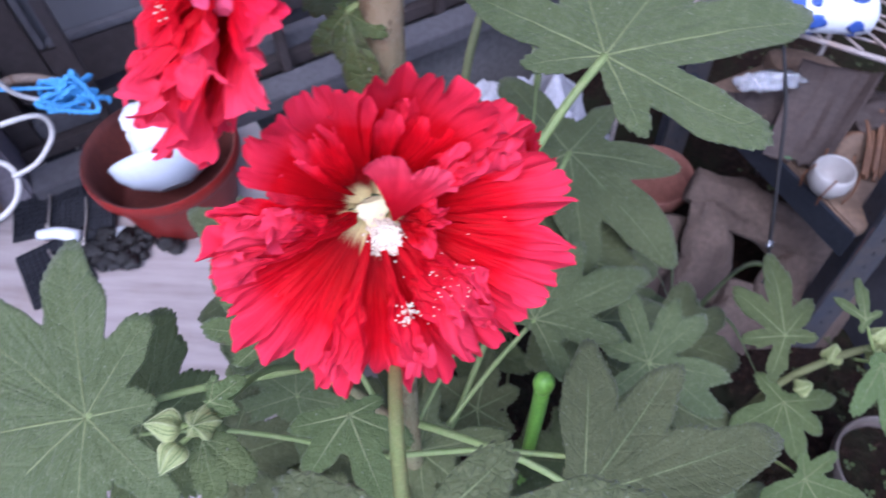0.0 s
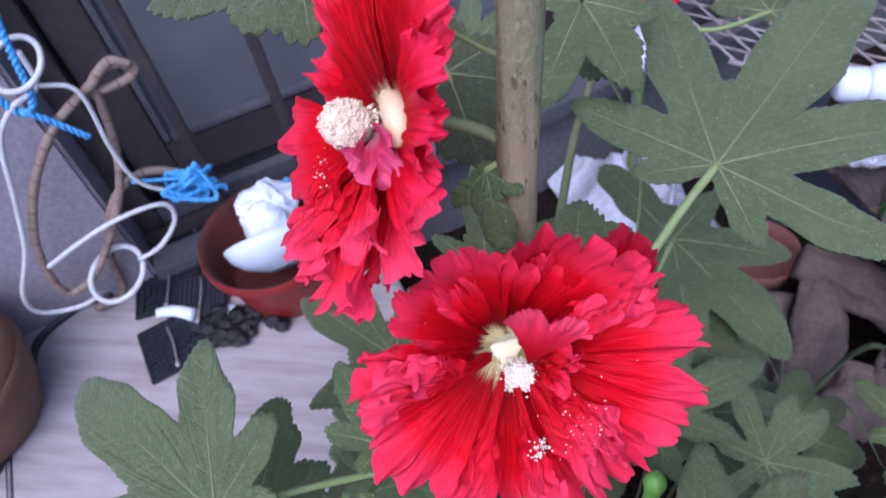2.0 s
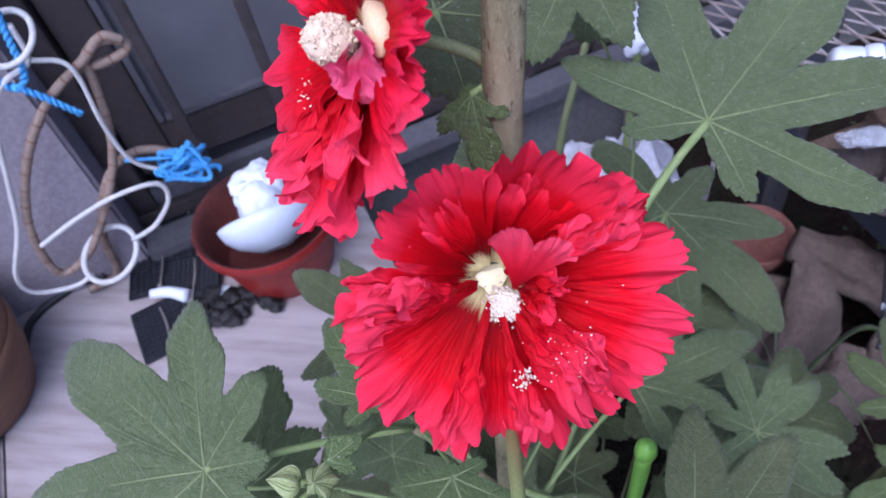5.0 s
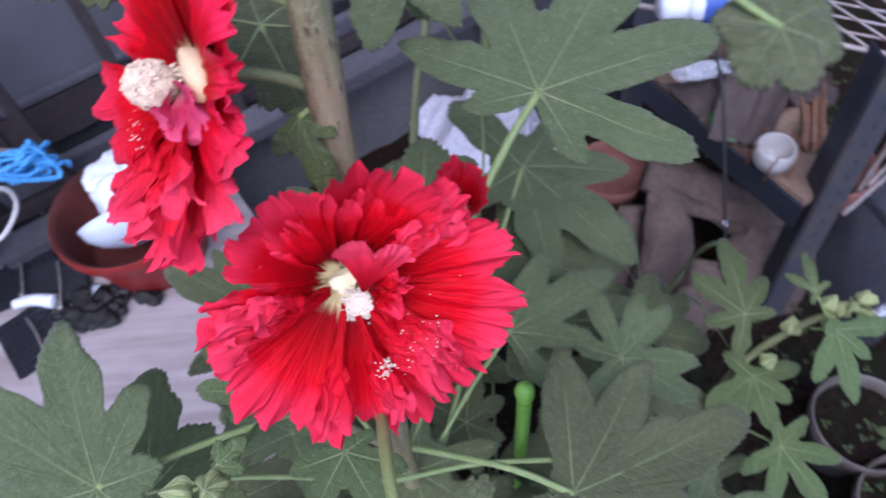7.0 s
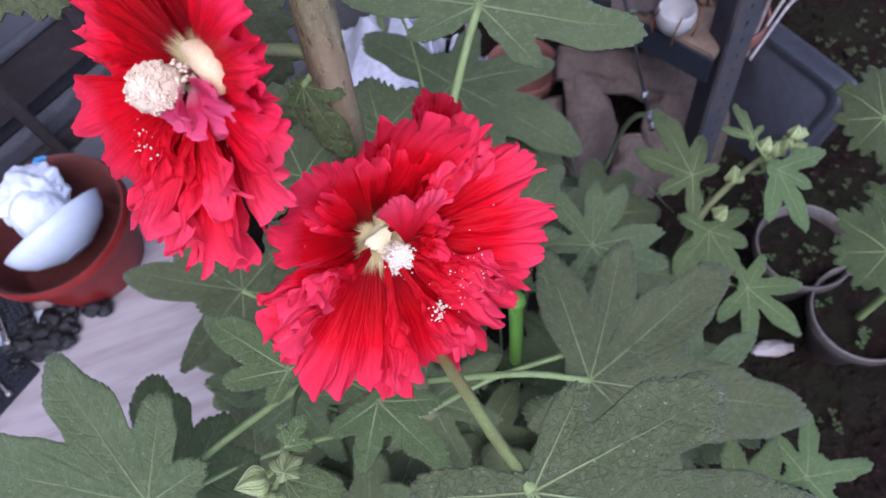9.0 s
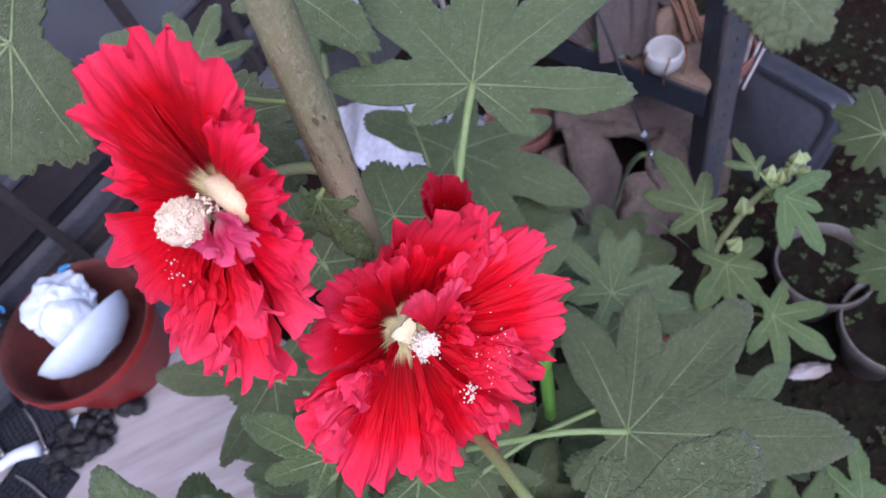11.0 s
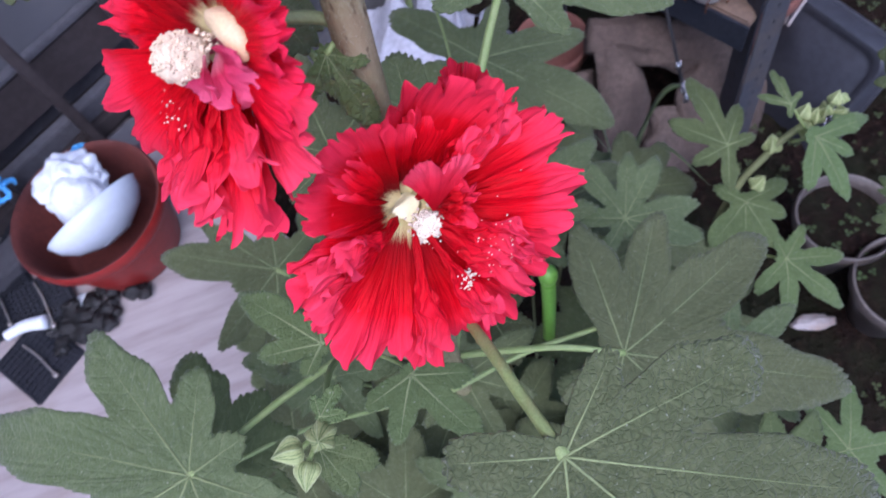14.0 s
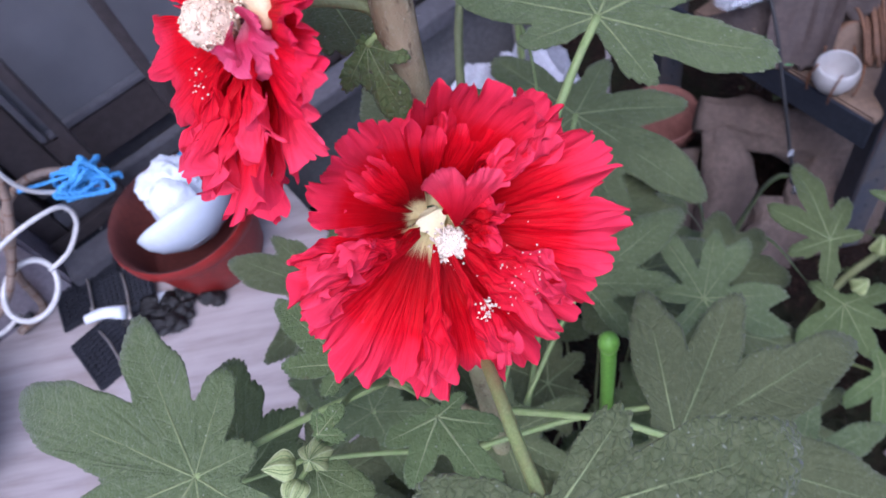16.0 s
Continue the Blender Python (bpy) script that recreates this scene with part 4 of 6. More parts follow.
leaf(holly, (0.014, 0.246, 0.235), [(10, 62, 0.36), (62, 44, 0.40), (118, 40, 0.40), (170, 50, 0.36), (-122, 66, 0.36), (-56, 60, 0.36)], web=0.5, petiole=([(0.02, 0.225, 0.17), (-0.036, 0.182, 0.10)], 0.0018), petiole_mat=STEM_GREEN, seed=35)
leaf(holly, (0.000, 0.150, 0.215), [(-10, 66, 0.36), (48, 70, 0.36), (104, 74, 0.36), (160, 66, 0.36), (-136, 66, 0.36), (-70, 60, 0.36)], web=0.5, petiole=([(-0.01, 0.16, 0.15), (-0.037, 0.183, 0.08)], 0.0018), petiole_mat=STEM_GREEN, seed=36)
leaf(holly, (0.004, 0.330, 0.205), [(0, 74, 0.36), (54, 70, 0.36), (112, 70, 0.36), (176, 66, 0.36), (-116, 66, 0.36), (-58, 70, 0.36)], web=0.5, petiole=([(0.0, 0.30, 0.13), (-0.037, 0.183, 0.08)], 0.0018), petiole_mat=STEM_GREEN, seed=37)

stalk(holly, [(0.030, 0.555, 0.56), (0.012, 0.500, 0.495), (-0.005, 0.45, 0.44), (-0.03, 0.33, 0.28), (-0.042, 0.22, 0.05), (-0.046, 0.20, -0.22)], 0.0030, STEM_GREEN, "branch", 0.0050)
leaf(holly, (0.145, 0.520, 0.547), [(-24, 52, 0.34), (28, 62, 0.34), (82, 56, 0.34), (-76, 44, 0.34), (140, 40, 0.36)], petiole=([(0.101, 0.5036, 0.544), (0.05, 0.53, 0.535), (0.018, 0.52, 0.515)], 0.0018), seed=34)

# the bud cluster on the side branch
stalk(holly, [(-0.09, 0.19, 0.443), (-0.088, 0.15, 0.53), (-0.082, 0.105, 0.598)], 0.0022, STALK, "branch", 0.0014)


def bud(plant, at, axis, size, seed, name="bud"):
    """A pointed five-angled green bud: keeled sepals with a pale rib along each angle and green veins on each face."""
    axis = unit(axis)
    turn = Matrix.Rotation(seed * 1.3, 4, "Z")
    rot = axis.to_track_quat("Z", "Y").to_matrix().to_4x4() @ turn
    base = Vector(at) - plant.location
    prof = [(0.02, -0.72), (0.42, -0.70), (0.80, -0.48), (0.98, -0.14), (0.94, 0.18), (0.74, 0.54), (0.48, 0.90), (0.24, 1.22), (0.09, 1.42), (0.01, 1.52)]
    sides = 40

    def spot(r, z, a, out=1.0):
        keel = abs(math.cos(2.5 * a)) ** 2.2
        q = r * (0.80 + 0.28 * keel) * out
        return base + rot @ (Vector((q * math.cos(a + 0.2 * z), q * math.sin(a + 0.2 * z), z)) * size)
    verts = [spot(r, z, 2 * math.pi * k / sides) for r, z in prof for k in range(sides)]
    faces = []
    for i in range(len(prof) - 1):
        for k in range(sides):
            a, b = i * sides + k, i * sides + (k + 1) % sides
            faces.append((a, b, b + sides, a + sides))
    b = part(name, (verts, faces), BUDGREEN, plant)
    for k in range(5):
        a = math.pi * 2 * k / 5
        part("sepal_rib", tube([spot(r, z, a, 1.01) for r, z in prof[1:]], (size * 0.030, size * 0.045, size * 0.020), 5, 2), RIB, b)
        for off in (0.45, 0.80):
            part("sepal_vein", tube([spot(r, z, a + off, 1.0) for r, z in prof[2:]], (size * 0.030, size * 0.034, size * 0.012), 5, 2), BUDVEIN, b)
    return b


for k, (at, axis, size) in enumerate((((-0.0822, 0.0944, 0.6088), (0.05, -0.44, 0.9), 0.0066), ((-0.0970, 0.0945, 0.6030), (-0.971, -0.061, 0.214), 0.0060), ((-0.0936, 0.0850, 0.6000), (-0.303, -0.90, 0.02), 0.0056))):
    bud(holly, at, axis, size, 1 + k)
    stalk(holly, [Vector(at) - unit(axis) * size * 0.68, (-0.0845, 0.102, 0.594), (-0.0825, 0.1065, 0.586)], 0.0011, STALK, "bud_stalk")
leaf(holly, (-0.0906, 0.0965, 0.5840), [(125, 27, 0.42), (161, 26, 0.42), (100, 15, 0.45), (-178, 15, 0.45)], seed=41, teeth=0.0026, core=0.004, vein_r=0.0004, thick=0.0006, petiole=([(-0.084, 0.103, 0.590)], 0.001), mat=LEAF_YOUNG)
leaf(holly, (-0.0794, 0.1009, 0.6130), [(-4, 10, 0.42), (46, 15, 0.40), (104, 11, 0.42)], seed=42, teeth=0.0024, core=0.002, vein_r=0.0003, thick=0.0005, petiole=([(-0.082, 0.105, 0.6)], 0.0009), mat=LEAF_YOUNG)

# ---- second hollyhock with a spike of buds ----
holly2 = thing("hollyhock", "young hollyhock with a spike of round green buds beside the shelf", "plant", (0.262, 0.262, -0.26))
SPIKE = [(0.390, 0.310, 0.292), (0.372, 0.312, 0.265), (0.335, 0.308, 0.235), (0.292, 0.293, 0.17), (0.27, 0.27, -0.03), (0.262, 0.262, -0.27)]
stalk(holly2, SPIKE, 0.0030, STEM_GREEN, "stem", 0.0050)
for k, (at, size) in enumerate((((0.342, 0.312, 0.240), 0.0080), ((0.317, 0.288, 0.220), 0.0074), ((0.369, 0.308, 0.260), 0.0078), ((0.378, 0.311, 0.270), 0.0074), ((0.370, 0.318, 0.270), 0.0070), ((0.385, 0.310, 0.280), 0.0068), ((0.394, 0.301, 0.280), 0.0064), ((0.390, 0.310, 0.292), 0.0058), ((0.398, 0.309, 0.290), 0.0048))):
    bud(holly2, at, (0.4 * math.sin(k * 2.1), 0.4 * math.cos(k * 1.7), 0.8), size * 1.18, 20 + k)
leaf(holly2, (0.293, 0.320, 0.262), [(-1, 84, 0.25), (39, 48, 0.30), (-41, 62, 0.28), (-98, 40, 0.34), (91, 30, 0.36), (-160, 46, 0.32)], web=0.36, seed=51, mat=LEAF_YOUNG, petiole=([(0.30, 0.31, 0.23), (0.305, 0.30, 0.16)], 0.0016))
leaf(holly2, (0.356, 0.283, 0.288), [(88, 58, 0.26), (176, 66, 0.24), (-148, 52, 0.28), (138, 38, 0.30)], web=0.34, seed=52, mat=LEAF_YOUNG, petiole=([(0.35, 0.30, 0.26)], 0.0014))
leaf(holly2, (0.319, 0.214, 0.180), [(51, 43, 0.30), (106, 62, 0.27), (152, 75, 0.25), (-160, 61, 0.26), (-117, 48, 0.30), (5, 28, 0.4)], web=0.36, seed=53, mat=LEAF_YOUNG, petiole=([(0.30, 0.25, 0.14), (0.285, 0.285, 0.08)], 0.0016))
leaf(holly2, (0.306, 0.281, 0.200), [(83, 52, 0.34), (170, 56, 0.34), (-120, 60, 0.34), (-40, 36, 0.4), (-155, 46, 0.34), (130, 44, 0.36)], seed=54, mat=LEAF_YOUNG, petiole=([(0.30, 0.295, 0.16)], 0.0015))
leaf(holly2, (0.341, 0.313, 0.310), [(1, 39, 0.24), (-49, 30, 0.26), (62, 17, 0.32), (-153, 13, 0.4)], web=0.30, seed=55, mat=LEAF_YOUNG, petiole=([(0.36, 0.30, 0.275)], 0.0011), core=0.005, teeth=0.0028)
leaf(holly2, (0.385, 0.295, 0.285), [(150, 22, 0.34), (100, 18, 0.36), (-160, 20, 0.36)], seed=56, mat=LEAF_YOUNG, core=0.004, teeth=0.0025, petiole=([(0.385, 0.305, 0.28)], 0.001))
leaf(holly2, (0.220, 0.367, 0.150), [(-38, 62, 0.4), (20, 74, 0.4), (60, 74, 0.4), (105, 80, 0.4), (-99, 66, 0.4), (-150, 60, 0.4)], seed=57, petiole=([(0.25, 0.32, 0.10), (0.275, 0.28, 0.04)], 0.002))
leaf(holly2, (0.191, 0.130, 0.250), [(30, 70), (75, 84), (118, 104), (150, 84), (-30, 60), (-100, 60)], seed=58, petiole=([(0.22, 0.20, 0.16), (0.272, 0.272, 0.04)], 0.002))
leaf(holly2, (0.167, 0.010, 0.280), [(21, 70), (50, 78), (-24, 60), (93, 70), (150, 60), (-100, 66)], seed=59, mat=LEAF_YOUNG, petiole=([(0.20, 0.12, 0.16), (0.27, 0.268, 0.02)], 0.002))
leaf(holly2, (0.242, 0.026, 0.260), [(-17, 50), (31, 54), (-85, 44), (100, 60), (160, 50)], seed=60, mat=LEAF_YOUNG, petiole=([(0.25, 0.14, 0.15), (0.272, 0.266, 0.01)], 0.002))
leaf(holly2, (0.18, 0.27, 0.11), [(-30, 80), (30, 86), (80, 80), (140, 84), (-90, 80), (-150, 70)], seed=61, petiole=([(0.22, 0.27, 0.07), (0.268, 0.27, 0.02)], 0.002))
leaf(holly2, (0.255, 0.21, 0.09), [(-40, 70), (20, 76), (70, 66), (130, 70), (-100, 70), (180, 66)], seed=62, petiole=([(0.26, 0.24, 0.05), (0.269, 0.268, 0.01)], 0.002))

leaf(holly2, (0.1565, 0.2684, 0.3025), [(-13, 74, 0.24), (27, 66, 0.24), (50, 71, 0.26), (98, 72, 0.26), (124, 74, 0.26), (-66, 46, 0.34), (165, 54), (-130, 50)], seed=63, web=0.34, petiole=([(0.19, 0.265, 0.20), (0.266, 0.266, 0.0)], 0.002))

# low leaves filling the bed
holly3 = thing("hollyhock", "low hollyhock rosette of dark green leaves under the tall stems", "plant", (0.04, 0.22, -0.26))
stalk(holly3, [(0.04, 0.22, -0.05), (0.042, 0.222, -0.15), (0.04, 0.22, -0.27)], 0.007, STEM, "stem", 0.011)
RING = random.Random(12)
for k, (x, y, z) in enumerate(((0.05, 0.40, 0.20), (0.13, 0.34, 0.24), (0.13, 0.22, 0.17), (0.06, 0.14, 0.16), (-0.06, 0.28, 0.13), (0.02, 0.46, 0.10), (-0.12, 0.14, 0.17), (0.12, 0.05, 0.12), (0.00, 0.02, 0.15), (-0.20, 0.34, 0.11), (0.17, 0.44, 0.10), (-0.14, 0.43, 0.14), (0.12, 0.10, 0.26), (0.16, 0.12, 0.20), (-0.02, 0.36, 0.24), (0.10, 0.38, 0.29), (0.19, 0.28, 0.20), (-0.06, 0.17, 0.22), (0.03, 0.07, 0.24), (-0.10, 0.20, 0.21))):
    spin = RING.uniform(-40, 40)
    arms = [(a + spin + RING.uniform(-12, 12), RING.uniform(62, 98), 0.46) for a in (-150, -98, -46, 6, 58, 112)]
    leaf(holly3, (x, y, z), arms, normal=(RING.uniform(-0.25, 0.25), RING.uniform(-0.35, 0.05), 0.95), seed=80 + k, petiole=([(0.96 * x + 0.002, 0.9 * y + 0.03, z - 0.09), (0.04, 0.22, -0.09)], 0.0015), petiole_mat=STEM_GREEN)

# scalloped geranium in one of the grey-brown pots
gera = thing("geranium", "geranium with round scalloped yellow-green leaves in a plastic pot", "plant", (0.595, 0.204, -0.15))
stalk(gera, [(0.50, 0.20, 0.25), (0.535, 0.195, 0.10), (0.58, 0.20, -0.04), (0.595, 0.204, -0.16)], 0.004, STALK, "stem", 0.006)
for k, (at, lob) in enumerate((((0.470, 0.290, 0.30), 58), ((0.425, 0.180, 0.25), 57), ((0.50, 0.22, 0.20), 50), ((0.485, 0.10, 0.16), 44))):
    leaf(gera, at, [(a, lob * (0.88 + 0.12 * math.sin(a + k)), 0.5) for a in (-160, -115, -70, -25, 20, 65, 110, 155)], seed=101 + k, mat=LEAF_OLD, core=lob * 0.00066, teeth=0.015, crumple=0.16, petiole=([(0.49, 0.185, at[2] * 0.7 + 0.02)], 0.0018))

# strap leaves of grass beside the shelf
grass = thing("grass_tuft", "tuft of narrow green grass blades by the shelf", "grass", (0.329, 0.577, -0.26))
GT = Vector((0.26, 0.46, -0.02))
for k, (tip, mid) in enumerate((((0.36, 0.42, 0.16), (0.31, 0.46, 0.17)), ((0.20, 0.53, 0.17), (0.23, 0.49, 0.16)), ((0.38, 0.47, 0.11), (0.32, 0.48, 0.14)), ((0.24, 0.36, 0.15), (0.25, 0.42, 0.16)), ((0.33, 0.36, 0.09), (0.29, 0.42, 0.12)), ((0.17, 0.44, 0.12), (0.21, 0.46, 0.15)))):
    line = spline([(0.26 + 0.004 * k, 0.46, -0.02), mid, tip], 8)
    verts, faces = [], []
    for i, q in enumerate(line):
        tan = (line[min(i + 1, len(line) - 1)] - line[max(i - 1, 0)]).normalized()
        side = tan.cross(Vector((0, 0, 1))).normalized() * 0.0030 * (1 - (i / (len(line) - 1)) ** 2.5)
        q = q - GT
        verts += [q - side, q - Vector((0, 0, 0.0012)), q + side, q + Vector((0, 0, 0.0004))]
    for i in range(len(line) - 1):
        for j in range(4):
            a, b = 4 * i + j, 4 * i + (j + 1) % 4
            faces.append((a, b, b + 4, a + 4))
    part("blade", (verts, faces), LEAF_YOUNG, grass)
grass.scale = (1.265, 1.265, 1.265)

# green plastic garden stake
stake = thing("garden_stake", "bright green plastic-coated garden stake standing in the bed", "stake", (0.065, 0.258, -0.26))
part("rod", tube([(0.0, -0.033, 0.605), (0, -0.029, 0.49), (0, 0, -0.01)], (0.0064, 0.0064), 14, 6), TUBEGREEN, stake)
part("cap", lathe([(0.0002, 0.6215), (0.0050, 0.6205), (0.0078, 0.616), (0.0084, 0.610), (0.0076, 0.604), (0.0064, 0.600)], 20), TUBEGREEN, stake, "rounded green end cap").location = (0, -0.033, 0)

# ---- ground, paving and walls ----
def sheet(cx, cy, half, cells, amp, z, seed):
    verts, faces = [], []
    for i in range(cells + 1):
        for j in range(cells + 1):
            x, y = cx + half * (2 * i / cells - 1), cy + half * (2 * j / cells - 1)
            edge = min(1.0, 4 * min(i, j, cells - i, cells - j) / cells)
            verts.append((x, y, z + amp * edge * noise.fractal(Vector((x * 14, y * 14, seed)), 1.0, 2.0, 4)))
    for i in range(cells):
        for j in range(cells):
            a = i * (cells + 1) + j
            faces.append((a, a + cells + 1, a + cells + 2, a + 1))
    return verts, faces


def ground_sheet():
    """One sheet: fine in the bed, then rings out to the horizon."""
    verts, faces = sheet(0.3, 0.4, 1.2, 150, 0.010, -0.26, 2)
    rim = [i * 151 for i in range(150)] + [150 * 151 + j for j in range(150)] + [i * 151 + 150 for i in range(150, 0, -1)] + [j for j in range(150, 0, -1)]
    last = rim
    for scale in (2.0, 8.0, 60.0, 900.0):
        ring = []
        for i in rim:
            x, y, z = verts[i]
            verts.append((0.3 + (x - 0.3) * scale, 0.4 + (y - 0.4) * scale, -0.26))
            ring.append(len(verts) - 1)
        for k in range(len(rim)):
            q = (k + 1) % len(rim)
            faces.append((last[k], ring[k], ring[q], last[q]))
        last = ring
    return verts, faces


tagged(part("ground", ground_sheet(), SOIL), "dark garden soil with moss", "ground", kind="structure")

H, WN = Vector((0.85, 0.53, 0)).normalized(), Vector((0.53, -0.85, 0)).normalized()
W0 = Vector((-0.60, 0.87, 0.0))
WALLM = Matrix(((H.x, -WN.x, 0, W0.x), (H.y, -WN.y, 0, W0.y), (0, 0, 1, 0), (0, 0, 0, 1)))


def on_wall(name, s0, s1, d0, d1, z0, z1, mat, parent=None, label="", bevel=0.002):
    """A bevelled block along the house wall: s along it, d out of it, z up."""
    bm = box((s1 - s0, d1 - d0, z1 - z0), ((s0 + s1) / 2, -(d0 + d1) / 2, (z0 + z1) / 2), bevel)
    bmesh.ops.transform(bm, matrix=WALLM, verts=bm.verts)
    return part(name, bm, mat, parent, label, smooth=False)


tagged(on_wall("footing", 0.167, 1.75, -0.30, 0.09, -0.40, -0.002, PLASTER_DARK, bevel=0.004), "grey concrete footing under the door", "footing", kind="structure")
paving = thing("paving", "pale grained paving slabs before the sliding door", "paving", kind="structure")
for k, (s0, s1, d0, d1) in enumerate(((-1.30, -0.45, 0.00, 0.72), (-0.446, 0.165, 0.00, 0.72), (-1.30, -0.52, 0.724, 1.40), (-0.516, 0.05, 0.724, 1.40))):
    on_wall("paving_slab", s0, s1, d0, d1, -0.30, 0.0, PAVING, paving, bevel=0.004)
wall = on_wall("wall_house", -2.6, -0.19, -0.30, 0.15, -0.4, 2.7, PLASTER, bevel=0.006)
tagged(wall, "mauve-grey plastered house wall beside the door", "wall", kind="structure")
tagged(on_wall("wall_house_right", 1.75, 5.0, -0.30, 0.06, -0.4, 2.7, PLASTER_DARK), "grey plastered house wall", "wall", kind="structure")
tagged(on_wall("wall_lintel", -0.188, 1.75, -0.30, 0.06, 2.10, 2.7, PLASTER_DARK), "grey plastered wall above the door", "wall", kind="structure")
tagged(on_wall("wall_inside", -0.24, 1.75, -0.60, -0.50, -0.4, 2.7, PLASTER_DARK), "dim wall behind the frosted door", "wall", kind="structure")
tagged(on_wall("garden_wall", 2.4, 2.6, 0.10, 6.0, -0.4, 1.7, PLASTER_DARK, bevel=0.006), "weathered grey garden wall", "wall", kind="structure")

door = thing("door_1", "closed bronze aluminium sliding door with frosted glass", "door", kind="structure")
for name, s0, s1, d0, d1, z0, z1, mat in (
    ("jamb", -0.188, -0.152, -0.06, 0.075, 0.0, 2.10, BRONZE), ("jamb", 1.68, 1.748, -0.06, 0.075, 0.0, 2.10, BRONZE), ("head", -0.150, 1.678, -0.06, 0.07, 2.04, 2.10, BRONZE),
    ("stile", -0.148, -0.088, 0.012, 0.045, 0.088, 2.036, BRONZE), ("stile", 0.740, 0.800, 0.012, 0.045, 0.088, 2.036, BRONZE), ("bottom_rail", -0.086, 0.738, 0.012, 0.043, 0.088, 0.168, BRONZE),
    ("stile", 0.802, 0.860, -0.030, 0.005, 0.088, 2.036, BRONZE), ("stile", 1.600, 1.660, -0.030, 0.005, 0.088, 2.036, BRONZE), ("bottom_rail", 0.862, 1.598, -0.028, 0.003, 0.088, 0.168, BRONZE),
    ("glazing_bead", -0.085, -0.074, 0.030, 0.047, 0.172, 2.03, BRONZE_LIGHT), ("glazing_bead", -0.072, 0.736, 0.030, 0.047, 0.170, 0.180, BRONZE_LIGHT),
    ("sill", -0.150, 1.678, -0.06, 0.075, 0.0, 0.040, BRONZE), ("track", -0.150, 1.678, 0.050, 0.073, 0.041, 0.072, BRONZE_LIGHT), ("track", -0.150, 1.678, 0.0, 0.012, 0.041, 0.082, BRONZE_LIGHT), ("track", -0.150, 1.678, -0.045, -0.032, 0.041, 0.082, BRONZE_LIGHT),
):
    on_wall(name, s0, s1, d0, d1, z0, z1, mat, door)
on_wall("pane", -0.086, 0.738, 0.022, 0.028, 0.169, 2.03, GLASS, door, "frosted grey glass", 0.0)
on_wall("pane", 0.862, 1.598, -0.018, -0.012, 0.169, 2.03, GLASS, door, "frosted grey glass", 0.0)

grille = thing("window_grille", "dark bronze security grille with upright square bars before the door", "grille", kind="structure")
for k in range(10):
    s = -0.045 + 0.148 * k
    on_wall("bar", s - 0.009, s + 0.009, 0.092, 0.110, 0.0, 2.02, BRONZE, grille, bevel=0.003)
on_wall("rail", -0.187, 1.5, 0.086, 0.0915, 0.018, 0.046, BRONZE, grille, bevel=0.002)
on_wall("rail", -0.187, 1.5, 0.086, 0.0915, 1.95, 2.0, BRONZE, grille, bevel=0.002)
on_wall("step_edge", -0.187, 1.5, 0.111, 0.165, 0.0, 0.030, BRONZE_LIGHT, grille)

# ---- the red pot with its broken china ----
pot = thing("flower_pot", "red plastic flower pot holding broken white china", "pot", (-0.446, 0.648, 0.0))
pot.scale = (0.95, 0.95, 1.0)
part("outer_wall", lathe([(0.078, 0.0), (0.082, 0.004), (0.092, 0.045), (0.101, 0.085), (0.1035, 0.098), (0.1125, 0.100), (0.1155, 0.105), (0.1155, 0.119), (0.1135, 0.123)], 56), TERRACOTTA, pot)
# Inner wall is a darker, browner tone than the outer one
part("inner_wall", lathe([(0.1135, 0.123), (0.1095, 0.121), (0.1050, 0.110), (0.0975, 0.085), (0.0880, 0.045), (0.082, 0.035), (0.001, 0.036)], 56), POT_IN, pot, "darker brown inside")
part("base", lathe([(0.001, 0.0005), (0.078, 0.0005)], 40), TERRACOTTA, pot)
bowl = thing("china_bowl", "chipped white china bowl tipped on its side in the pot", "bowl", (-0.432, 0.628, 0.110))
prof = [(0.001, -0.052), (0.022, -0.0515), (0.030, -0.047), (0.052, -0.028), (0.066, -0.002), (0.072, 0.026), (0.0705, 0.028), (0.069, 0.026), (0.063, -0.001), (0.050, -0.025), (0.030, -0.042), (0.001, -0.046)]
shell = part("shell", lathe(prof, 48), CHINA, bowl)
bowl.scale = (1.04, 1.04, 0.60)
bowl.rotation_mode = "QUATERNION"
bowl.rotation_quaternion = Vector((-0.38, 0.70, 0.60)).to_track_quat("Z", "Y")
part("foot_ring", lathe([(0.024, -0.0510), (0.0238, -0.0528), (0.0215, -0.0528), (0.0205, -0.0510)], 36), CHINA, bowl)
spot = blob((0.005, 0.004, 0.002), 5, 0.3)
bmesh.ops.translate(spot, vec=(0.030, -0.052, -0.024), verts=spot.verts)
part("chip", spot, CHARCOAL, bowl, "dark chip in the glaze")
for k, (at, size) in enumerate((((-0.452, 0.686, 0.132), (0.046, 0.042, 0.036)), ((-0.446, 0.656, 0.126), (0.038, 0.038, 0.042)))):
    ob = part("plastic_bag", blob(size, 11 + k, 0.26 if k == 0 else 0.10, 1.7, 5), CHALK)
    ob.location = at
    tagged(ob, "crumpled white plastic bag stuffed into the red pot", "bag")

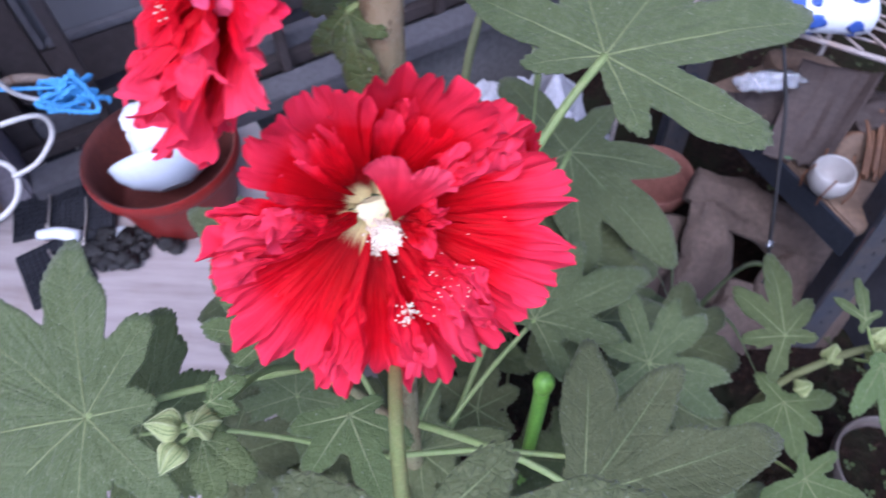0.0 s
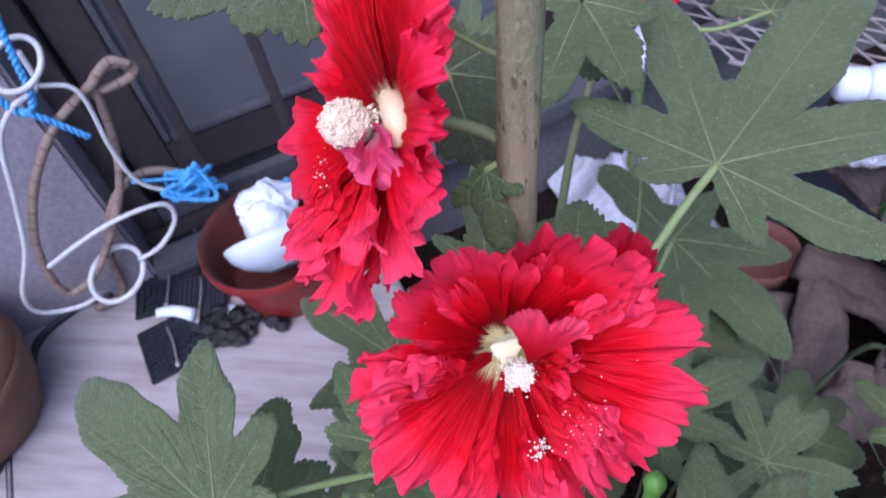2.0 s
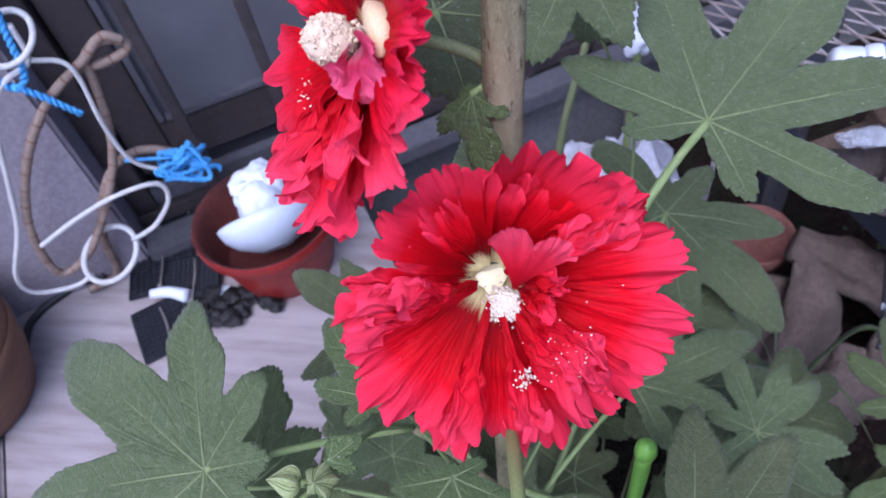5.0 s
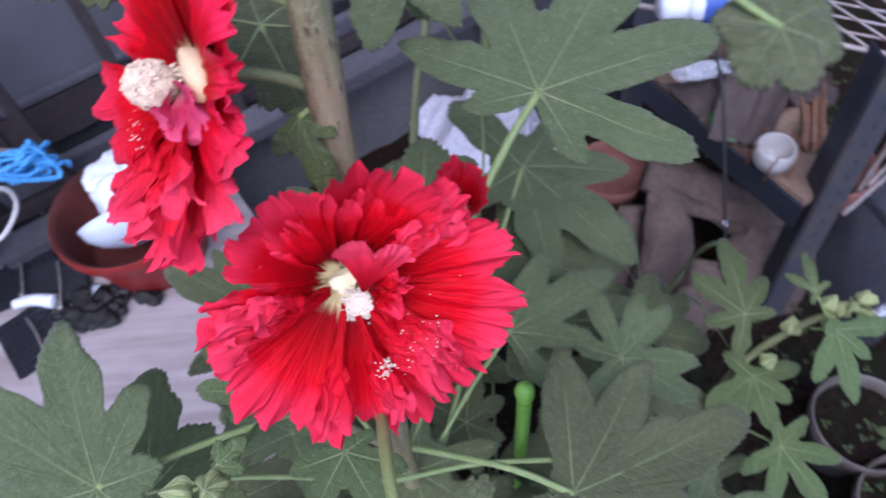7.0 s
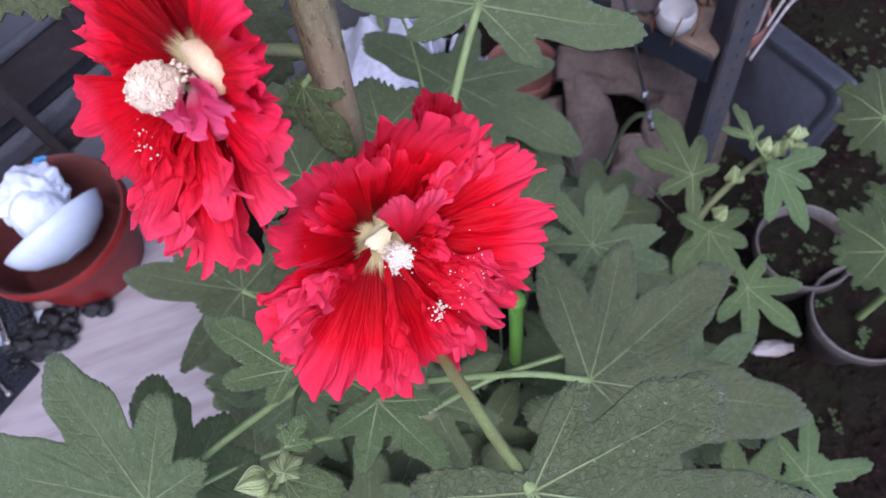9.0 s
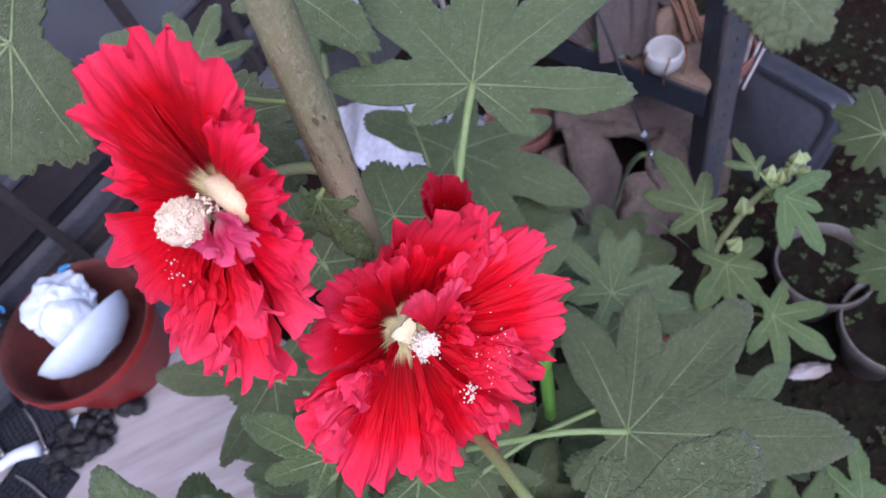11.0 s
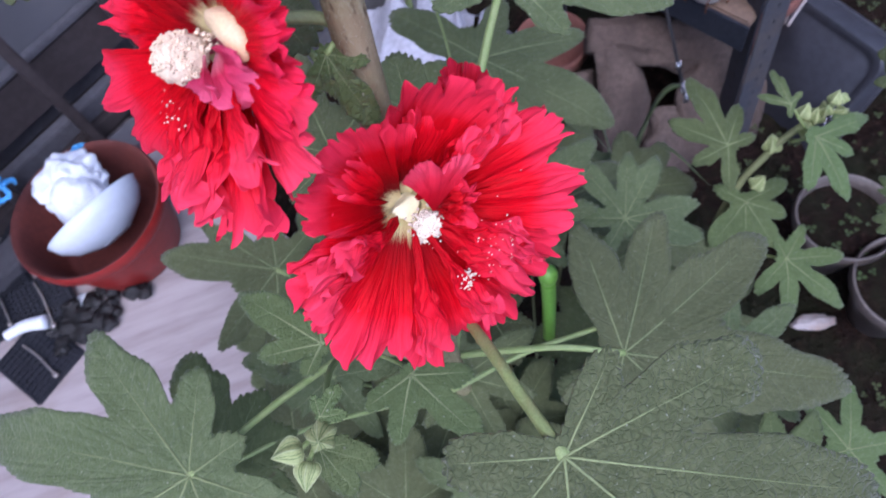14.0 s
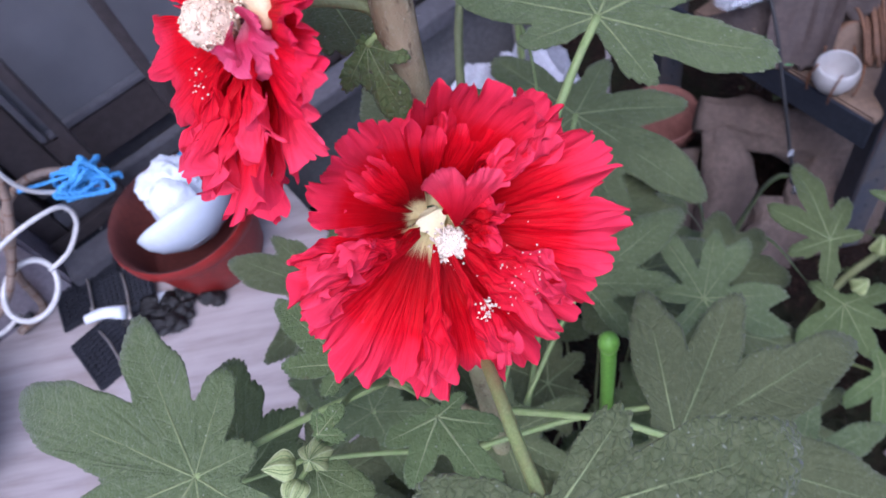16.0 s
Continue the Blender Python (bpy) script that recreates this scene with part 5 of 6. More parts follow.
# ---- hose, cable and rope on the wall ----
def hose_thing(label, pts):
    """A brown hose with dark ring marks along it."""
    ob = thing("garden_hose", label, "hose", pts[0])
    pts = [Vector(p) - ob.location for p in pts]
    part("hose", tube(pts, (0.0060, 0.0060), 12, 10, 0.14), HOSE, ob)
    line, run = spline(pts, 24), 0.0
    for a, b in zip(line, line[1:]):
        run += (b - a).length
        if run > 0.024 and (b - a).length > 1e-5:
            d = (b - a).normalized()
            part("ring_mark", tube([a - d * 0.0011, a + d * 0.0011], (0.0064, 0.0064), 12, 2), WOODY, ob, "dark brown ring")
            run = 0.0


hose_thing("coiled brown ringed garden hose hanging by the wall", [(-0.536, 0.674, 0.408), (-0.554, 0.663, 0.420), (-0.581, 0.646, 0.400), (-0.637, 0.611, 0.362), (-0.696, 0.576, 0.287), (-0.740, 0.550, 0.189), (-0.750, 0.545, 0.095), (-0.707, 0.575, 0.108), (-0.643, 0.610, 0.196), (-0.605, 0.634, 0.274), (-0.588, 0.650, 0.363), (-0.583, 0.652, 0.397), (-0.558, 0.665, 0.414), (-0.536, 0.678, 0.398), (-0.557, 0.666, 0.386), (-0.600, 0.645, 0.385)])
hose_thing("loose end of brown garden hose reaching the floor", [(-0.545, 0.69, 0.20), (-0.60, 0.66, 0.235), (-0.655, 0.635, 0.20), (-0.70, 0.61, 0.11), (-0.72, 0.60, 0.02), (-0.76, 0.57, 0.012)])
cable = thing("white_cable", "white electric cable looped over the hose", "cable", (-0.70, 0.58, 0.10))


def cable_part(pts, r=0.0037, mat=CABLE_W, name="loop"):
    part(name, tube([Vector(p) - cable.location for p in pts], (r, r), 9, 8), mat, cable)


cable_part([(-0.618, 0.618, 0.471), (-0.622, 0.614, 0.425), (-0.656, 0.594, 0.408), (-0.686, 0.576, 0.371), (-0.714, 0.558, 0.288), (-0.744, 0.539, 0.205), (-0.784, 0.514, 0.129), (-0.782, 0.512, 0.088), (-0.741, 0.540, 0.066), (-0.71, 0.560, 0.074)])
cable_part([(-0.646, 0.600, 0.108), (-0.613, 0.621, 0.118), (-0.581, 0.641, 0.155), (-0.583, 0.640, 0.190), (-0.629, 0.606, 0.199), (-0.682, 0.573, 0.186), (-0.737, 0.543, 0.162)])
cable_part([(-0.622, 0.615, 0.425), (-0.59, 0.632, 0.40), (-0.594, 0.628, 0.309), (-0.588, 0.632, 0.242), (-0.552, 0.655, 0.197)], 0.0032)
for cx, cy, cz, r, w in ((-0.677, 0.578, 0.100, 0.040, 0.0044), (-0.625, 0.610, 0.458, 0.029, 0.0038)):
    e2 = (Vector((0, 0, 1)) + WN * -0.75 + H * 0.4).normalized()
    pts = [Vector((cx, cy, cz)) + H * r * math.cos(a) + e2 * r * math.sin(a) for a in np.linspace(0, 2 * math.pi, 25)]
    cable_part(pts, w, name="ring")
black = part("black_cable", tube([(-0.745, 0.60, 0.012), (-0.80, 0.575, 0.006), (-0.838, 0.51, 0.006), (-0.811, 0.432, 0.006), (-0.79, 0.326, 0.006), (-0.80, 0.20, 0.006)], (0.006, 0.006), 10, 8), CABLE_K)
tagged(black, "black rubber cable lying on the paving", "cable")


def rope(name, pts, r, label, twists=90.0):
    """Two twisted strands along a curve, as one rope."""
    ob = thing(name, label, "rope", pts[0])
    line = spline(pts, 14)
    for ph in (0.0, math.pi):
        out, run = [], 0.0
        for i, q in enumerate(line):
            if i:
                run += (q - line[i - 1]).length
            tan = (line[min(i + 1, len(line) - 1)] - line[max(i - 1, 0)]).normalized()
            s = tan.orthogonal().normalized()
            a = run * twists * 4 + ph
            out.append(q + (s * math.cos(a) + tan.cross(s) * math.sin(a)) * r * 0.55 - ob.location)
        part("strand", tube(out, (r * 0.62, r * 0.62), 7, 1), ROPE_B, ob)
    return ob


rope("blue_rope", [(-0.590, 0.660, 0.62), (-0.608, 0.622, 0.539), (-0.623, 0.612, 0.466), (-0.631, 0.606, 0.413), (-0.647, 0.598, 0.397), (-0.660, 0.594, 0.415), (-0.672, 0.592, 0.45)], 0.0046, "twisted blue plastic rope tied to the white cable")
rope("blue_rope", [(-0.650, 0.598, 0.402), (-0.634, 0.604, 0.384), (-0.622, 0.610, 0.366), (-0.606, 0.620, 0.338)], 0.0042, "short blue rope end tied round the hose")
RND = random.Random(3)
knot = []
for k in range(26):
    a = k * 1.9
    c = Vector((-0.548, 0.668, 0.205))
    knot.append(c + H * (0.040 * math.cos(a) * RND.uniform(0.5, 1.1)) + Vector((0, 0, 1)) * (0.030 * math.sin(a * 1.3) * RND.uniform(0.5, 1.1)) + WN * RND.uniform(-0.014, 0.022))
rope("blue_rope", [(-0.605, 0.636, 0.240)] + knot + [(-0.518, 0.688, 0.178), (-0.512, 0.694, 0.165)], 0.0036, "tangled knot of blue plastic rope on the grille bar")
rope("blue_rope", [(-0.476, 0.778, 0.040), (-0.470, 0.762, 0.090), (-0.452, 0.752, 0.122), (-0.438, 0.756, 0.118), (-0.432, 0.765, 0.080), (-0.420, 0.765, 0.060)], 0.0040, "blue rope wound round the bar behind the pot")

barrel = thing("planter", "round brown planter at the edge of the paving", "planter", (-0.865, 0.37, 0.0))
part("body", lathe([(0.085, 0.0), (0.10, 0.01), (0.122, 0.07), (0.128, 0.12), (0.125, 0.16), (0.118, 0.162), (0.112, 0.15), (0.001, 0.14)], 44), WOODY, barrel)
part("band", lathe([(0.1285, 0.105), (0.1310, 0.108), (0.1310, 0.122), (0.1285, 0.125)], 44), WOODY, barrel)

# ---- black pads, pins and charcoal on the paving ----
def pad(at, turn, size, tilt=0.0):
    ob = thing("mesh_pad", "black plastic mesh pad with a steel pin, lying on the paving", "pad", at, group="black pads by the pot")
    ob.rotation_euler = (radians(tilt), 0, radians(turn))
    w, d = size
    part("plate", box((w, d, 0.006), (0, 0, 0.003), 0.002), BLACKPL, ob, smooth=False)
    n = 11
    for i in range(n):
        part("rib", box((0.0022, d * 0.94, 0.0030), (w * (i + 0.5 - n / 2) / n, 0, 0.0073), 0.0), BLACKPL, ob, smooth=False)
        part("rib", box((w * 0.94, 0.0022, 0.0026), (0, d * (i + 0.5 - n / 2) / n, 0.0072), 0.0), BLACKPL, ob, smooth=False)
    part("pin", tube([(0.0, -0.045, 0.0115), (0.004, 0.0, 0.0125), (0.002, 0.032, 0.0115)], (0.0022, 0.0020), 8, 5), STEEL, ob, "dull steel pin")
    head = part("pin_head", lathe([(0.0005, 0.003), (0.004, 0.0025), (0.0046, 0.0), (0.004, -0.002)], 14), STEEL, ob)
    head.location = (0.0, -0.047, 0.013)
    return ob


pad((-0.606, 0.516, 0.0), 37, (0.092, 0.105))
pad((-0.655, 0.625, 0.003), 22, (0.110, 0.105))
pad((-0.570, 0.700, 0.012), 62, (0.105, 0.150), 6)
pad((-0.650, 0.735, 0.006), 30, (0.100, 0.100), 4)
pad((-0.585, 0.600, 0.010), 15, (0.085, 0.080), 8)
tubew = part("plastic_tube", tube([(-0.642, 0.562, 0.020), (-0.612, 0.566, 0.022), (-0.578, 0.560, 0.022)], (0.0075, 0.011), 14, 5), CHALK)
tagged(tubew, "small white plastic tube lying on the black pads", "tube")
CH = random.Random(9)
for k in range(46):
    s = CH.uniform(0.006, 0.018)
    ob = part("charcoal_lump", blob((s, s * CH.uniform(0.6, 1.1), s * 0.6), 40 + k, 0.4, 2.2, 2), CHARCOAL, smooth=False)
    ob.location = (-0.517 + CH.gauss(0, 0.026), 0.545 + CH.gauss(0, 0.020), 0.45 * s + 0.004)
    tagged(ob, "glossy black lump of charcoal on the paving", "charcoal", group="charcoal lumps")
for k, (x, y) in enumerate(((-0.535, 0.582),)):
    ob = part("china_shard", blob((0.022, 0.012, 0.003), 60 + k, 0.35, 1.6, 3), CHINA)
    ob.location = (x, y, 0.004)
    tagged(ob, "white china shard lying on the ground", "shard")
mat_ = thing("striped_mat", "grey striped woven mat on the paving", "mat", (-0.62, 0.17, 0.0))
mat_.rotation_euler = (0, 0, radians(20))
for k in range(18):
    part("stripe", box((0.24, 0.0075, 0.005), (0, -0.07 + 0.0088 * k, 0.003), 0.0012), PLASTER_DARK if k % 2 else PLASTER, mat_, smooth=False)

# ---- iron shelf with clutter ----
shelf = thing("iron_shelf", "dark slotted-angle iron shelf with a rusty board", "shelf", (0.529, 0.572, -0.427))
shelf.scale = (1.45, 1.45, 1.45)
SH = Vector((0.365, 0.40, -0.02))
FD, DD = Vector((0.89, -0.45, 0)).normalized(), Vector((-0.45, 0.89, 0)).normalized()


def angle_post(base, top):
    """A slotted angle-iron post: two plates that meet in a front edge, with punched slots."""
    base, top = Vector(base) - SH, Vector(top) - SH
    up = (top - base).normalized()
    y = Vector((0, 1, 0))
    post = part("post", beam(base + y * 0.014, top + y * 0.014, 0.0025, 0.028, y), IRON, shelf, smooth=False)
    side = Vector((0.0155, 0, 0))
    part("flange", beam(base + side, top + side, 0.028, 0.0025, y), IRON_WORN, post, "worn flange with bare rusty patches", smooth=False)
    for i in range(1, int((top - base).length / 0.022)):
        q = base + up * (i * 0.022)
        for at, w, h in ((q + Vector((-0.0014, 0.014, 0)), 0.0008, 0.0022), (q + Vector((0.0165, -0.0014, 0)), 0.0022, 0.0008)):
            part("slot", beam(at - up * 0.0026, at + up * 0.0026, w, h, y, 0.0002), BLACKPL, post, smooth=False)


angle_post((0.3683, 0.3993, 0.090), (0.3556, 0.4108, 0.490))
angle_post((0.2332, 0.6418, 0.090), (0.2275, 0.6475, 0.437))
part("beam", beam(Vector((0.345, 0.398, 0.307)) - SH, Vector((0.228, 0.610, 0.307)) - SH, 0.003, 0.034), IRON, shelf, smooth=False)
bm = box((0.215, 0.085, 0.012), (0, 0, 0), 0.002, Matrix.Rotation(radians(118.5), 4, "Z"))
bmesh.ops.translate(bm, vec=Vector((0.333, 0.518, 0.317)) - SH, verts=bm.verts)
part("board", bm, RUST, shelf, "rusty brown shelf board", smooth=False)

rack = thing("wire_rack", "white coated wire rack with rust spots, on top of the shelf", "rack", (0.399, 0.916, 0.215))
rack.scale = (1.45, 1.45, 1.45)
for k in range(12):
    q = FD * (-0.195 + 0.0355 * k)
    part("wire", tube([q - DD * 0.11, q, q + DD * 0.13], (0.0013, 0.0013), 6, 2), WIRE, rack)
for k in range(8):
    q = DD * (-0.11 + 0.034 * k) - Vector((0, 0, 0.003))
    part("wire", tube([q - FD * 0.20, q, q + FD * 0.20], (0.0013 if k else 0.0028,) * 2, 6, 2), WIRE, rack)
for s in (-0.17, 0.17):
    for d in (-0.09, 0.11):
        q = FD * s + DD * d
        part("leg", tube([q, q - Vector((0, 0, 0.05)), q - Vector((0, 0, 0.335))], (0.0030, 0.0030), 8, 2), WIRE, rack)
bottle = thing("bottle", "white bottle with blue band and blue patches lying on the rack", "bottle", (0.329, 0.804, 0.2465))
part("body", lathe([(0.001, 0.030), (0.019, 0.030), (0.0245, 0.036), (0.0265, 0.046), (0.0265, 0.160), (0.0245, 0.169), (0.018, 0.173), (0.001, 0.173)], 32), CHALK, bottle)
part("cap", lathe([(0.001, -0.006), (0.016, -0.006), (0.0205, -0.002), (0.0225, 0.004), (0.0225, 0.028), (0.021, 0.0305)], 28), CHALK, bottle, "white cap")
part("band", lathe([(0.0266, 0.050), (0.0270, 0.052), (0.0270, 0.078), (0.0266, 0.080)], 32), BLUEPLASTIC, bottle, "blue label band")
for k in range(9):
    a = 1.3 * k + 0.4
    q = blob((0.0012, 0.010, 0.008 + 0.003 * (k % 3)), 90 + k, 0.5, 90, 2)
    bmesh.ops.transform(q, matrix=Matrix.Rotation(a, 4, "Z") @ Matrix.Translation((0.0262, 0, 0.098 + 0.052 * (k % 2) + 0.004 * math.sin(5 * k))), verts=q.verts)
    part("patch", q, BLUEPLASTIC, bottle, "blue printed patch")
bottle.rotation_mode = "QUATERNION"
bottle.rotation_quaternion = Vector((0.998, -0.052, 0.0)).to_track_quat("Z", "Y")


def wrap(name, label, category, at, size, seed, mat, turn=0.0, rough=0.35, freq=2.0):
    """A crumpled soft or foil thing."""
    ob = part(name, blob(size, seed, rough, freq, 4), mat)
    ob.location, ob.rotation_euler = at, (0, 0, radians(turn))
    return tagged(ob, label, category)


# Bag is placed to fit the camera's view, with nothing under it
wrap("plastic_bag", "crumpled white plastic bag beside a green stem", "bag", (0.094, 0.950, 0.200), (0.027, 0.024, 0.036), 101, CHALK)
wrap("foil", "crumpled silver foil lying on the leather under the rack", "foil", (0.400, 0.772, 0.150), (0.044, 0.014, 0.012), 102, FOIL, 8, 0.6, 3)


def folded_sheet(at, size, seed, turn):
    """A stiff plastic sheet thrown down in sharp folds: a thin pleated blade with a thickness."""
    n, wide, deep, high = 22, size[0], size[1], size[2]
    verts, faces = [], []
    for lift in (0.0, -0.0012):
        for i in range(n + 1):
            for j in range(n + 1):
                u, v = i / n, j / n
                a = abs(((u * 2.1 + 0.5 * v + 0.3 * noise.noise(Vector((u * 2, v * 2, seed)))) % 1.0) * 2 - 1)
                b = abs(((v * 1.4 - 0.6 * u + 0.2 * seed) % 1.0) * 2 - 1)
                h = high * (0.60 * a + 0.40 * b) * (0.45 + 0.55 * math.sin(math.pi * u) * math.sin(math.pi * v))
                h += 0.07 * high * noise.noise(Vector((u * 6, v * 6, seed * 3)))
                x = wide * (u - 0.5) * (1 - 0.25 * a) + 0.05 * wide * noise.noise(Vector((v * 3, seed, 4)))
                y = deep * (v - 0.5) * (1 - 0.2 * b) + 0.06 * deep * noise.noise(Vector((u * 3, seed, 9)))
                verts.append((x, y, h + lift))
    m = (n + 1) * (n + 1)
    for i in range(n):
        for j in range(n):
            a = i * (n + 1) + j
            f = (a, a + n + 1, a + n + 2, a + 1)
            faces += [f, tuple(m + k for k in f[::-1])]
    ob = part("plastic_sheet", (verts, faces), SHEET_SHADED, smooth=False)
    ob.location, ob.rotation_euler = at, (0, 0, radians(turn))
    return tagged(ob, "crumpled white plastic sheet lying in sharp folds on the ground", "plastic sheet")


folded_sheet((0.095, 1.040, -0.252), (0.27, 0.23, 0.19), 3, 20)
folded_sheet((0.185, 0.935, -0.252), (0.17, 0.16, 0.20), 8, -25)


def cloth_roll(name, pts, radii, flat, seed, parent):
    """A soft rolled or hanging fold of thick cloth: a flattened, creased tube along a curve."""
    line = spline(pts, 12)
    rr = np.interp(np.linspace(0, 1, len(line)), np.linspace(0, 1, len(radii)), radii)
    verts, faces, sides = [], [], 40
    for i, q in enumerate(line):
        tan = (line[min(i + 1, len(line) - 1)] - line[max(i - 1, 0)]).normalized()
        a = tan.cross(Vector((0.2, -0.75, 0.6))).normalized()
        b = a.cross(tan)
        for k in range(sides):
            th = 2 * math.pi * k / sides
            crease = 1 + 0.30 * noise.noise(Vector((math.cos(th) * 1.6, math.sin(th) * 1.6, i * 0.13 + seed))) + 0.10 * noise.noise(Vector((math.cos(th) * 5, math.sin(th) * 5, i * 0.45 + seed)))
            verts.append(q + (a * math.cos(th) + b * math.sin(th) * flat) * rr[i] * crease - Vector((0.34, 0.50, -0.02)))
    for i in range(len(line) - 1):
        for k in range(sides):
            a, b = i * sides + k, i * sides + (k + 1) % sides
            faces.append((a, b, b + sides, a + sides))
    faces += [tuple(range(sides))[::-1], tuple(range((len(line) - 1) * sides, len(line) * sides))]
    return part(name, (verts, faces), SACK, parent)


sack = thing("felt_sack", "old brown felt sack draped in folds under the shelf", "sack", (0.442, 0.645, -0.2915))
sack.scale = (1.3, 1.3, 1.3)
cloth_roll("roll", [(0.262, 0.580, 0.165), (0.320, 0.560, 0.150), (0.390, 0.545, 0.120), (0.455, 0.530, 0.090)], (0.022, 0.030, 0.032, 0.026), 0.75, 1, sack)
cloth_roll("fold", [(0.285, 0.560, 0.160), (0.288, 0.525, 0.110), (0.280, 0.490, 0.050), (0.270, 0.470, -0.015)], (0.020, 0.036, 0.040, 0.034), 0.5, 4, sack)
cloth_roll("fold", [(0.425, 0.535, 0.110), (0.405, 0.505, 0.080), (0.385, 0.470, 0.035), (0.375, 0.450, -0.015)], (0.024, 0.040, 0.044, 0.040), 0.5, 7, sack)
cloth_roll("fold", [(0.345, 0.500, 0.070), (0.335, 0.470, 0.045), (0.318, 0.445, 0.010), (0.31, 0.43, -0.018)], (0.022, 0.036, 0.040, 0.036), 0.55, 9, sack)
cloth_roll("fold", [(0.480, 0.530, 0.060), (0.460, 0.490, 0.040), (0.440, 0.455, -0.015)], (0.022, 0.034, 0.032), 0.55, 12, sack)
cloth_roll("fold", [(0.250, 0.565, 0.120), (0.240, 0.520, 0.060), (0.225, 0.490, 0.010), (0.220, 0.480, -0.018)], (0.018, 0.028, 0.034, 0.030), 0.45, 18, sack)


def leather_flap(corners, thick, seed):
    """A stiff bent sheet between four corners, with thickness and frayed lower edge."""
    tl, tr, br, bl = (Vector(c) for c in corners)
    n = 30
    verts, faces = [], []
    nrm = (tr - tl).cross(bl - tl).normalized()
    for side_ in (0, 1):
        for i in range(n + 1):
            for j in range(n + 1):
                u, v = i / n, j / n
                if j == n:
                    v += 0.05 * noise.noise(Vector((u * 9, seed, 0)))
                q = tl.lerp(tr, u).lerp(bl.lerp(br, u), v)
                q = q + nrm * (0.010 * math.sin(math.pi * u) + 0.006 * noise.noise(Vector((u * 3, v * 3, seed))) + 0.0028 * noise.noise(Vector((u * 11, v * 1.2, seed + 4))) - thick * side_)
                verts.append(q)
    m = (n + 1) * (n + 1)
    for i in range(n):
        for j in range(n):
            a = i * (n + 1) + j
            f = (a, a + 1, a + n + 2, a + n + 1)
            faces += [f, tuple(m + k for k in f[::-1])]
    rim = [j for j in range(n + 1)] + [i * (n + 1) + n for i in range(1, n + 1)] + [n * (n + 1) + j for j in range(n - 1, -1, -1)] + [i * (n + 1) for i in range(n - 1, 0, -1)]
    for a, b in zip(rim, rim[1:] + rim[:1]):
        faces.append((b, a, a + m, b + m))
    return verts, faces


for label, at, corners, high in (
        ("stiff dark brown leather flap leaning over the shelf board", (0.475, 0.740, 0.071), ((0.4595, 0.8272, 0.1422), (0.5537, 0.7835, 0.1579), (0.4770, 0.6700, 0.0900), (0.4020, 0.7020, 0.0780)), 0.030),
        ("dark brown leather piece with an upturned corner on the board", (0.415, 0.775, 0.071), ((0.3601, 0.8079, 0.094), (0.4552, 0.7935, 0.1172), (0.4311, 0.7480, 0.076), (0.3986, 0.7537, 0.0735)), 0.010)):
    flap = thing("leather_flap", label, "leather", at)
    shape = leather_flap(corners, 0.003, 5 + 30 * high)
    part("sheet", ([v - flap.location for v in shape[0]], shape[1]), SACK2, flap)
    # Unseen prop added to carry the sheet, whose corners fit the camera's view
    part("prop", beam((0, 0, -0.0005), (0.004, 0.004, high), 0.012, 0.012), RUST, flap, smooth=False)
wrap("leather_scrap", "dark brown leather scrap lying on the board", "leather", (0.558, 0.768, 0.092), (0.049, 0.046, 0.026), 109, SACK2, -10, 0.3)
wrap("dry_wood", "bleached brown piece of dry wood on the board", "wood", (0.486, 0.847, 0.095), (0.065, 0.029, 0.029), 110, RUST, -35, 0.25)

cup = thing("cup", "white cup wound with rusty wire on the board", "cup", (0.475, 0.645, 0.072))
part("body", lathe([(0.001, 0.0), (0.009, 0.0008), (0.017, 0.006), (0.022, 0.015), (0.0235, 0.025), (0.022, 0.033), (0.020, 0.036), (0.0185, 0.034), (0.018, 0.012), (0.001, 0.007)], 36), CUPW, cup)
for k in range(5):
    a = 1.26 * k + 0.4
    c, s = math.cos(a), math.sin(a)
    part("wire", tube([(0.024 * c, 0.024 * s, 0.0), (0.0265 * c, 0.0265 * s, 0.02), (0.023 * math.cos(a + 0.2), 0.023 * math.sin(a + 0.2), 0.042)], (0.0010, 0.0010), 6, 5), WIRE_R, cup, "rusty wire")
cup.scale = (1.25, 1.25, 1.25)
twigs = thing("twig_bundle", "bundle of rusty brown twigs lying behind the cup", "twigs", (0.544, 0.681, 0.070))
twigs.scale = (1.45, 1.45, 1.45)
TW = random.Random(6)
for k in range(12):
    x, y = TW.uniform(-0.010, 0.010), TW.uniform(-0.008, 0.008)
    part("twig", tube([(x, y - 0.012, 0.003 + 0.002 * (k % 4)), (x + 0.008, y + 0.022, 0.018 + 0.002 * (k % 4)), (x * 1.6 + 0.016, y + 0.062, 0.022 + 0.003 * (k % 4))], (0.0022, 0.0016), 6, 5, 0.3), WOODY, twigs)
disc = thing("wood_slice", "round brown slice of wood with a dark rim on the board", "wood", (0.525, 0.713, 0.073))
disc.scale = (1.45, 1.45, 1.45)
disc.rotation_euler = (radians(52), 0, radians(20))
part("face", lathe([(0.001, 0.0), (0.019, 0.0), (0.0205, 0.001), (0.0205, 0.008), (0.019, 0.009), (0.001, 0.0092)], 30), RUST, disc)
part("bark", lathe([(0.0206, 0.0005), (0.0218, 0.001), (0.0218, 0.008), (0.0206, 0.0086)], 30), WOODY, disc, "dark bark rim")


